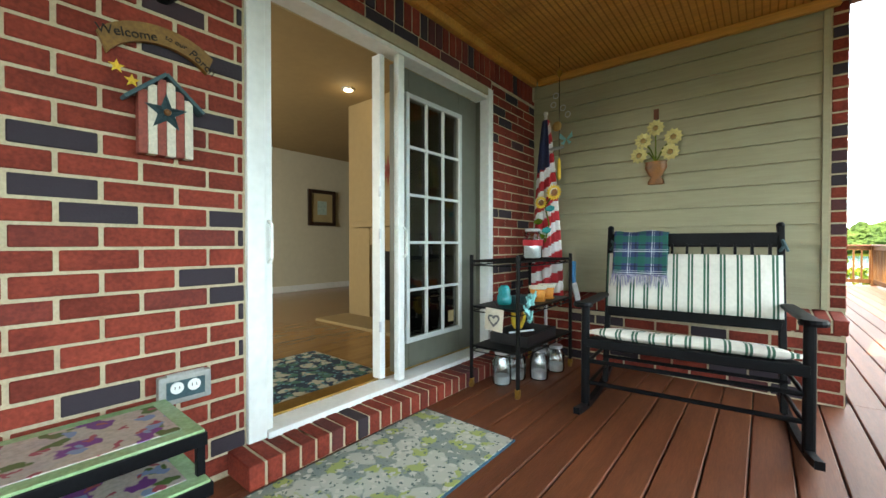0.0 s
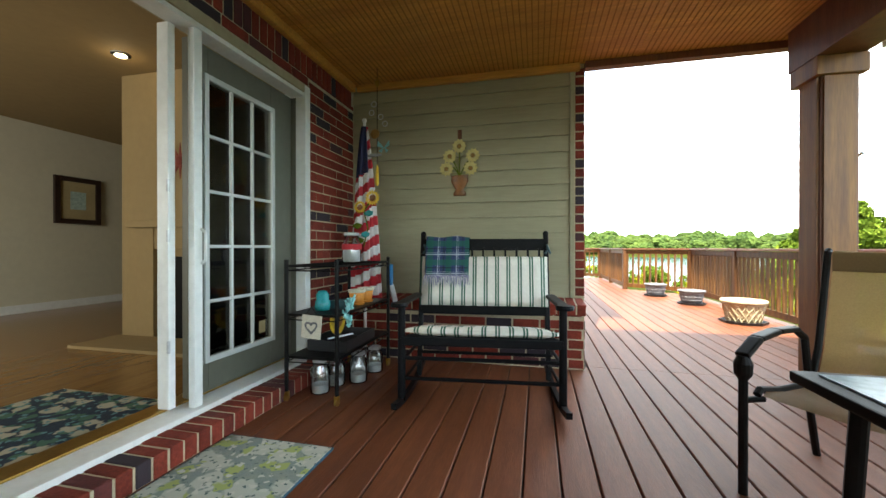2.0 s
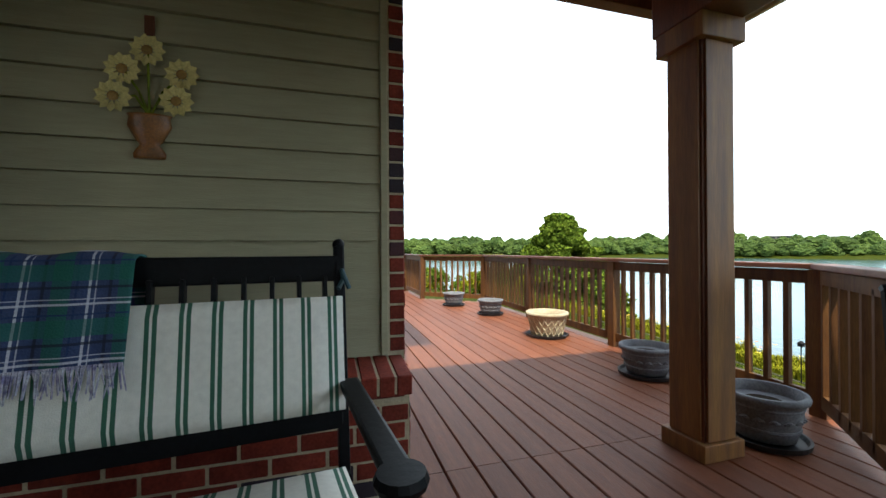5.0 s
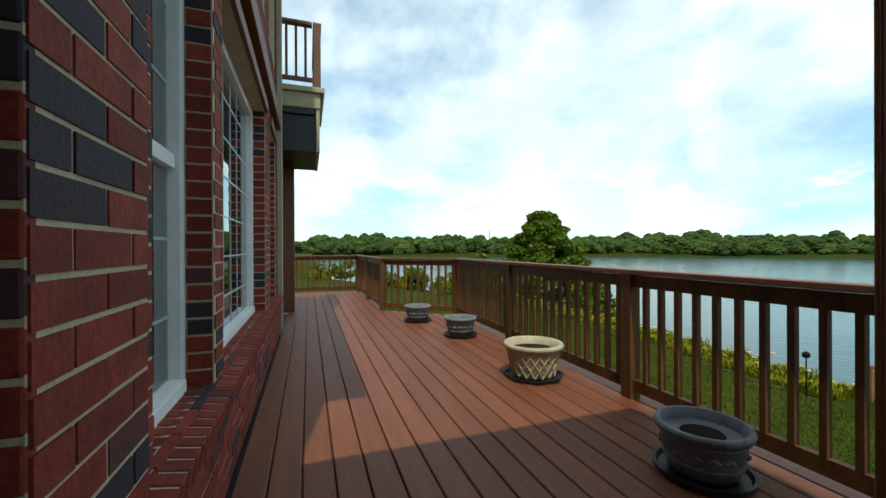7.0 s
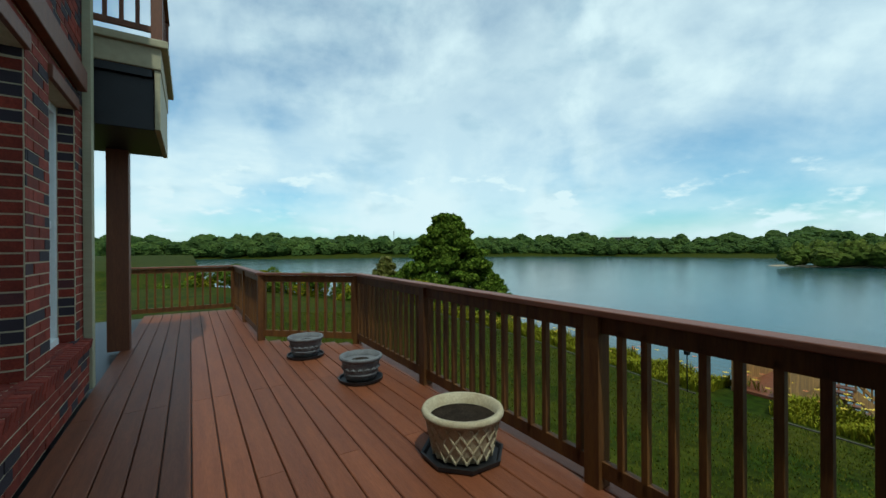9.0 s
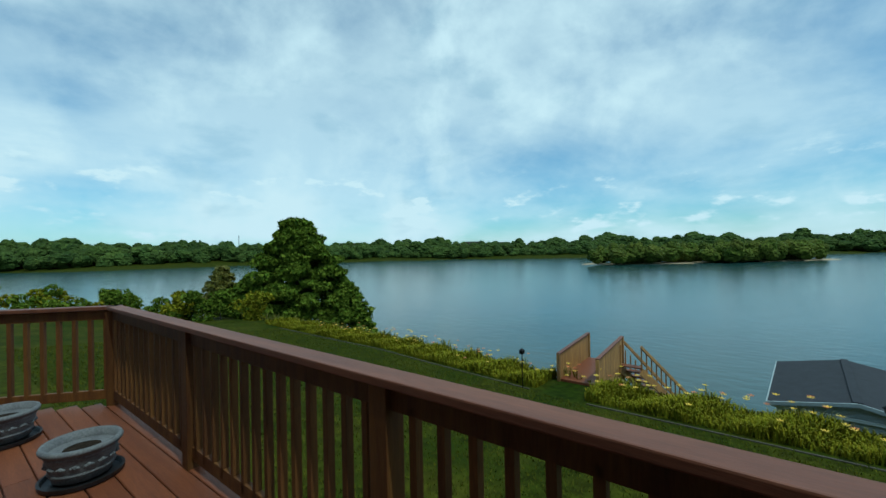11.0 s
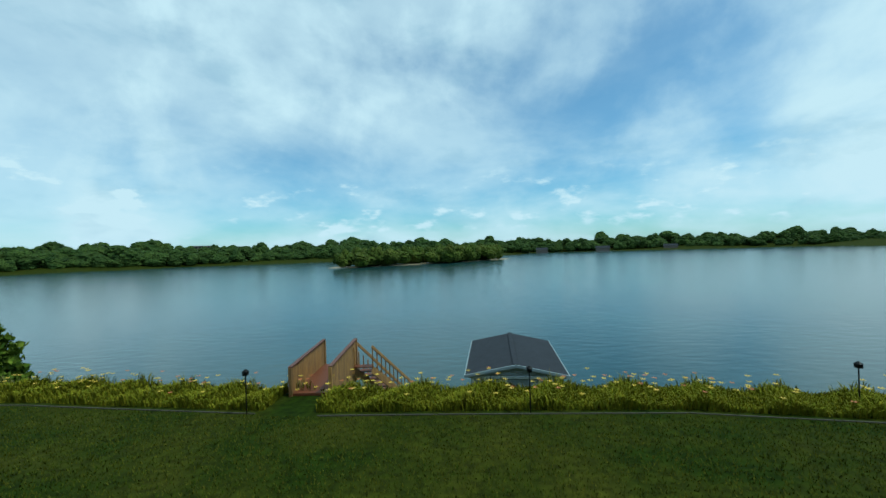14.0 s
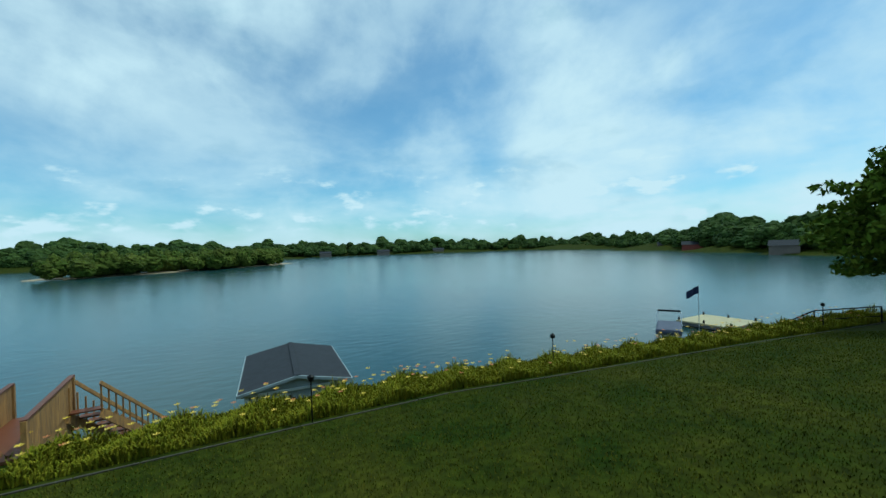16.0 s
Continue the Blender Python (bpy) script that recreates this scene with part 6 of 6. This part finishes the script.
out = thing("outdoor_outlet", "grey weatherproof outlet box with two white sockets", "outlet", (W + 0.010, 3.855, 0.415))
part("box", box((0, -0.085, -0.052), (0.035, 0.085, 0.052), 0.008), CLEAR_GREY, out)
part("plate", box((0.035, -0.062, -0.032), (0.037, 0.062, 0.032), 0.001), SLATE, out)
for y in (-0.03, 0.025):
    sock = part("socket", rod((0.036, y, 0.008), (0.042, y, 0.008), 0.021, seg=18), WHITE, out)
    for d_ in (-0.007, 0.007):
        part("slot", box((0.0415, y + d_ - 0.0015, 0.004), (0.0425, y + d_ + 0.0015, 0.014)), INK, sock)
part("hinge", rod((0.03, -0.06, 0.055), (0.03, 0.06, 0.055), 0.006), CLEAR_GREY, out)

# tiled plant stand and doormat
stand = thing("plant_stand", "two-tier stand with floral tile tops and black steel frame", "stand", (0.155, 3.34, 0))
for z, a, b, yl in ((0.40, -0.16, 0.19, 0.44), (0.27, -0.10, 0.23, 0.44)):
    part("frame", box((a - 0.006, -0.52, z - 0.04), (b + 0.006, yl + 0.006, z - 0.002), 0.003), BLACK, stand)
    part("tile_border", box((a, -0.515, z - 0.004), (b, yl, z + 0.006), 0.003), TILE_GREEN, stand)
    part("tile_panel", box((a + 0.045, -0.47, z + 0.001), (b - 0.045, yl - 0.045, z + 0.0085), 0.002), MOSAIC, stand)
for x in (-0.15, 0.18):
    for y in (-0.50, 0.43):
        part("leg", box((x - 0.011, y - 0.011, 0), (x + 0.011, y + 0.011, 0.36), 0.002), BLACK, stand)
mat_ = thing("door_mat", "pale green floral outdoor mat with blue edge on the deck", "mat", (0.40, 4.30, 0))
part("binding", box((-0.285, -0.70, 0.0005), (0.285, 0.70, 0.008), 0.003), BLUE_EDGE, mat_)
part("weave", box((-0.277, -0.692, 0.004), (0.277, 0.692, 0.011), 0.003), TILE_RUG, mat_)

# sling chair and table
chair = thing("sling_chair", "dark metal patio chair with tan mesh sling seat", "chair", (2.80, 5.03, 0), -49)
H = 0.27
bm = bmesh.new()
prof = [(-0.27, 0.385), (-0.25, 0.40), (-0.1, 0.375), (0.10, 0.36), (0.20, 0.40), (0.25, 0.50), (0.30, 0.70), (0.345, 0.92), (0.36, 0.93), (0.365, 0.90)]
rows = [[bm.verts.new((-H + 0.02 + (2 * H - 0.04) * k / 8, y, z - 0.012 * math.sin(math.pi * k / 8))) for k in range(9)] for y, z in prof]
for p, q in zip(rows, rows[1:]):
    for k in range(8):
        bm.faces.new((p[k], p[k + 1], q[k + 1], q[k]))
part("sling", bm, SLING, chair, smooth=True)
part("head_band", box((-H + 0.02, 0.325, 0.84), (H - 0.02, 0.345, 0.925), 0.006), SLING, chair)
for s in (-1, 1):
    x = s * H
    part("side_rail", sweep([(x, y, z) for y, z in prof[:9]], 0.014), IRON, chair)
    part("front_leg", rod((x * 1.12, -0.30, 0), (x * 1.12, -0.30, 0.50), 0.016), IRON, chair)
    part("collar", lathe([(0.018, 0.44), (0.03, 0.46), (0.032, 0.50), (0.02, 0.53)], 14, at=(x * 1.12, -0.30, 0)), IRON, chair)
    part("rear_leg", rod((x * 1.1, 0.32, 0), (x * 1.05, 0.16, 0.40), 0.015), IRON, chair)
    bm = bmesh.new()
    arc = [(x * 1.12, -0.31, 0.53), (x * 1.12, -0.2, 0.585), (x * 1.12, -0.05, 0.60), (x * 1.1, 0.1, 0.595)]
    for a, b in zip(arc, arc[1:]):
        bar(a, b, 0.05, 0.022, 0.008, bm)
    part("armrest", bm, IRON, chair)
    part("arm_support", sweep([(x * 1.1, 0.1, 0.595), (x * 1.08, 0.18, 0.55), (x * 1.05, 0.19, 0.40)], 0.015), IRON, chair)
    part("seat_bracket", rod((x, -0.22, 0.36), (x * 1.12, -0.30, 0.36), 0.012), IRON, chair)
table = thing("patio_table", "dark-edged patio table with pale blue tile top", "table", (2.76, 4.06, 0))
part("frame", box((-0.53, -0.45, 0.605), (0.53, 0.45, 0.632), 0.006), IRON, table)
for i in range(3):
    for k in range(3):
        part("tile", box((-0.49 + i * 0.33, -0.41 + k * 0.276, 0.628), (-0.17 + i * 0.33, -0.142 + k * 0.276, 0.637), 0.002), mat("blue_table_tile", (0.25, 0.36, 0.40), 0.25, 0.15, 5) if i + k == 0 else bpy.data.materials["blue_table_tile"], table)
for x in (-0.46, 0.46):
    for y in (-0.38, 0.38):
        part("leg", rod((x, y, 0), (x * 0.95, y * 0.95, 0.606), 0.018), IRON, table)


# deck pots
def planter_pot(x, y, r, h, kind, turn=0):
    cream = kind == "cream"
    p = thing("planter", "cream lattice planter on a black octagonal saucer" if cream else "weathered grey planter with leaf relief on a black saucer", "planter", (x, y, 0), turn, group="" if cream else "grey deck planters")
    m_ = CREAM_POT if cream else GREY_POT
    part("bowl", lathe([(r * 0.72, 0.03), (r * 0.78, h * 0.3), (r * 0.90, h * 0.82), (r * 0.93, h * 0.86), (r, h * 0.88), (r * 1.02, h * 0.94), (r * 0.99, h), (r * 0.88, h), (r * 0.85, h * 0.8), (r * 0.8, h * 0.72)], 40), m_, p, smooth=True)
    part("soil", lathe([(r * 0.84, h * 0.72), (r * 0.84, h * 0.78), (0.02, h * 0.80)], 24), SOIL, p)
    seg = 8 if cream else 32
    part("saucer", lathe([(r * 0.85, 0.002), (r * 1.02, 0.008), (r * 1.05, 0.035), (r * 0.98, 0.035), (r * 0.92, 0.014)], seg), SAUCER, p)
    bm = bmesh.new()
    if cream:
        for s in (-1, 1):
            for k in range(18):
                pts = []
                for j in range(7):
                    f_ = j / 6
                    a = 2 * math.pi * (k / 18) + s * f_ * 0.62
                    rr = r * (0.735 + 0.18 * f_)
                    pts.append((rr * math.cos(a), rr * math.sin(a), h * (0.10 + 0.72 * f_)))
                sweep(pts, 0.007, 5, bm)
        tagged(part("lattice", bm, CREAM_POT, p), kind="stuff")
    else:
        for k in range(16):
            a = 2 * math.pi * k / 16
            rr = r * 0.845
            for d_, q in ((0, 1.0), (0.09, 0.7), (-0.09, 0.7)):
                ball((rr * math.cos(a + d_), rr * math.sin(a + d_), h * (0.56 + 0.06 * (q - 1))), 0.017 * q, 1, (1, 1, 0.8), bm)
        tagged(part("relief", bm, GREY_POT, p), kind="stuff")
        part("band", lathe([(r * 0.80, h * 0.30), (r * 0.825, h * 0.33), (r * 0.815, h * 0.37)], 40), GREY_POT, p)
        part("band", lathe([(r * 0.885, h * 0.74), (r * 0.905, h * 0.76), (r * 0.895, h * 0.79)], 40), GREY_POT, p)


planter_pot(4.13, 9.00, 0.245, 0.29, "cream", 22)
planter_pot(4.11, 10.64, 0.20, 0.24, "grey")
planter_pot(3.87, 11.78, 0.20, 0.24, "grey", 10)
planter_pot(4.12, 7.48, 0.205, 0.245, "grey", 30)
planter_pot(3.88, 6.42, 0.19, 0.265, "grey", 50)

# ---- brickwork ----
lay_bricks(wall_door, (W, 3.05, 0.02), (0, 1, 0), (1, 0, 0), 1.035, 0.0, 2.23, True, skew=0.06)
lay_bricks(wall_door, (W, 6.005, 0.02), (0, 1, 0), (1, 0, 0), 0.75, 0.0, 2.23, False)
lay_bricks(wall_door, (W, 4.09, 2.16), (0, 1, 0), (1, 0, 0), 1.91, 0.0, 0.07, False)
lay_bricks(wall_door, (W, -1.0, 0.02), (0, 1, 0), (1, 0, 0), 4.04, 0.0, 2.35, False)
lay_bricks(low_wall, (W + 0.01, 6.515, 0.005), (1, 0, 0), (0, -1, 0), 2.035, 0.0, 0.41, True)
lay_bricks(low_wall, (1.962, 6.515, 0.005), (0, 1, 0), (1, 0, 0), 0.30, 0.0, 0.41, True)
lay_bricks(pilaster, (1.908, 6.745, 0.54), (1, 0, 0), (0, -1, 0), 0.085, 0.0, 1.88, True)
lay_bricks(pilaster, (1.985, 6.745, 0.52), (0, 1, 0), (1, 0, 0), 0.405, 0.0, 4.6, False)
lay_bricks(side, (LX2 - 0.008, 6.82, 0.005), (0, 1, 0), (1, 0, 0), 4.90, 0.0, 0.40, False)
HOLES = [(a - 7.15, b - 7.15, c - 0.02, d) for a, b, c, d in WINS + UP]
lay_bricks(side, (SX, 7.15, 0.42), (0, 1, 0), (1, 0, 0), 4.78, 0.0, 4.76, False, [(a, b, c - 0.42, d - 0.42) for a, b, c, d in HOLES])
for a, b, c, d in WINS:
    for y, s in ((a, 1), (b, -1)):
        lay_bricks(side, (SX - 0.001, y, c), (-1, 0, 0), (0, s, 0), 0.11, 0.0, d - c, False, depth=0.02)
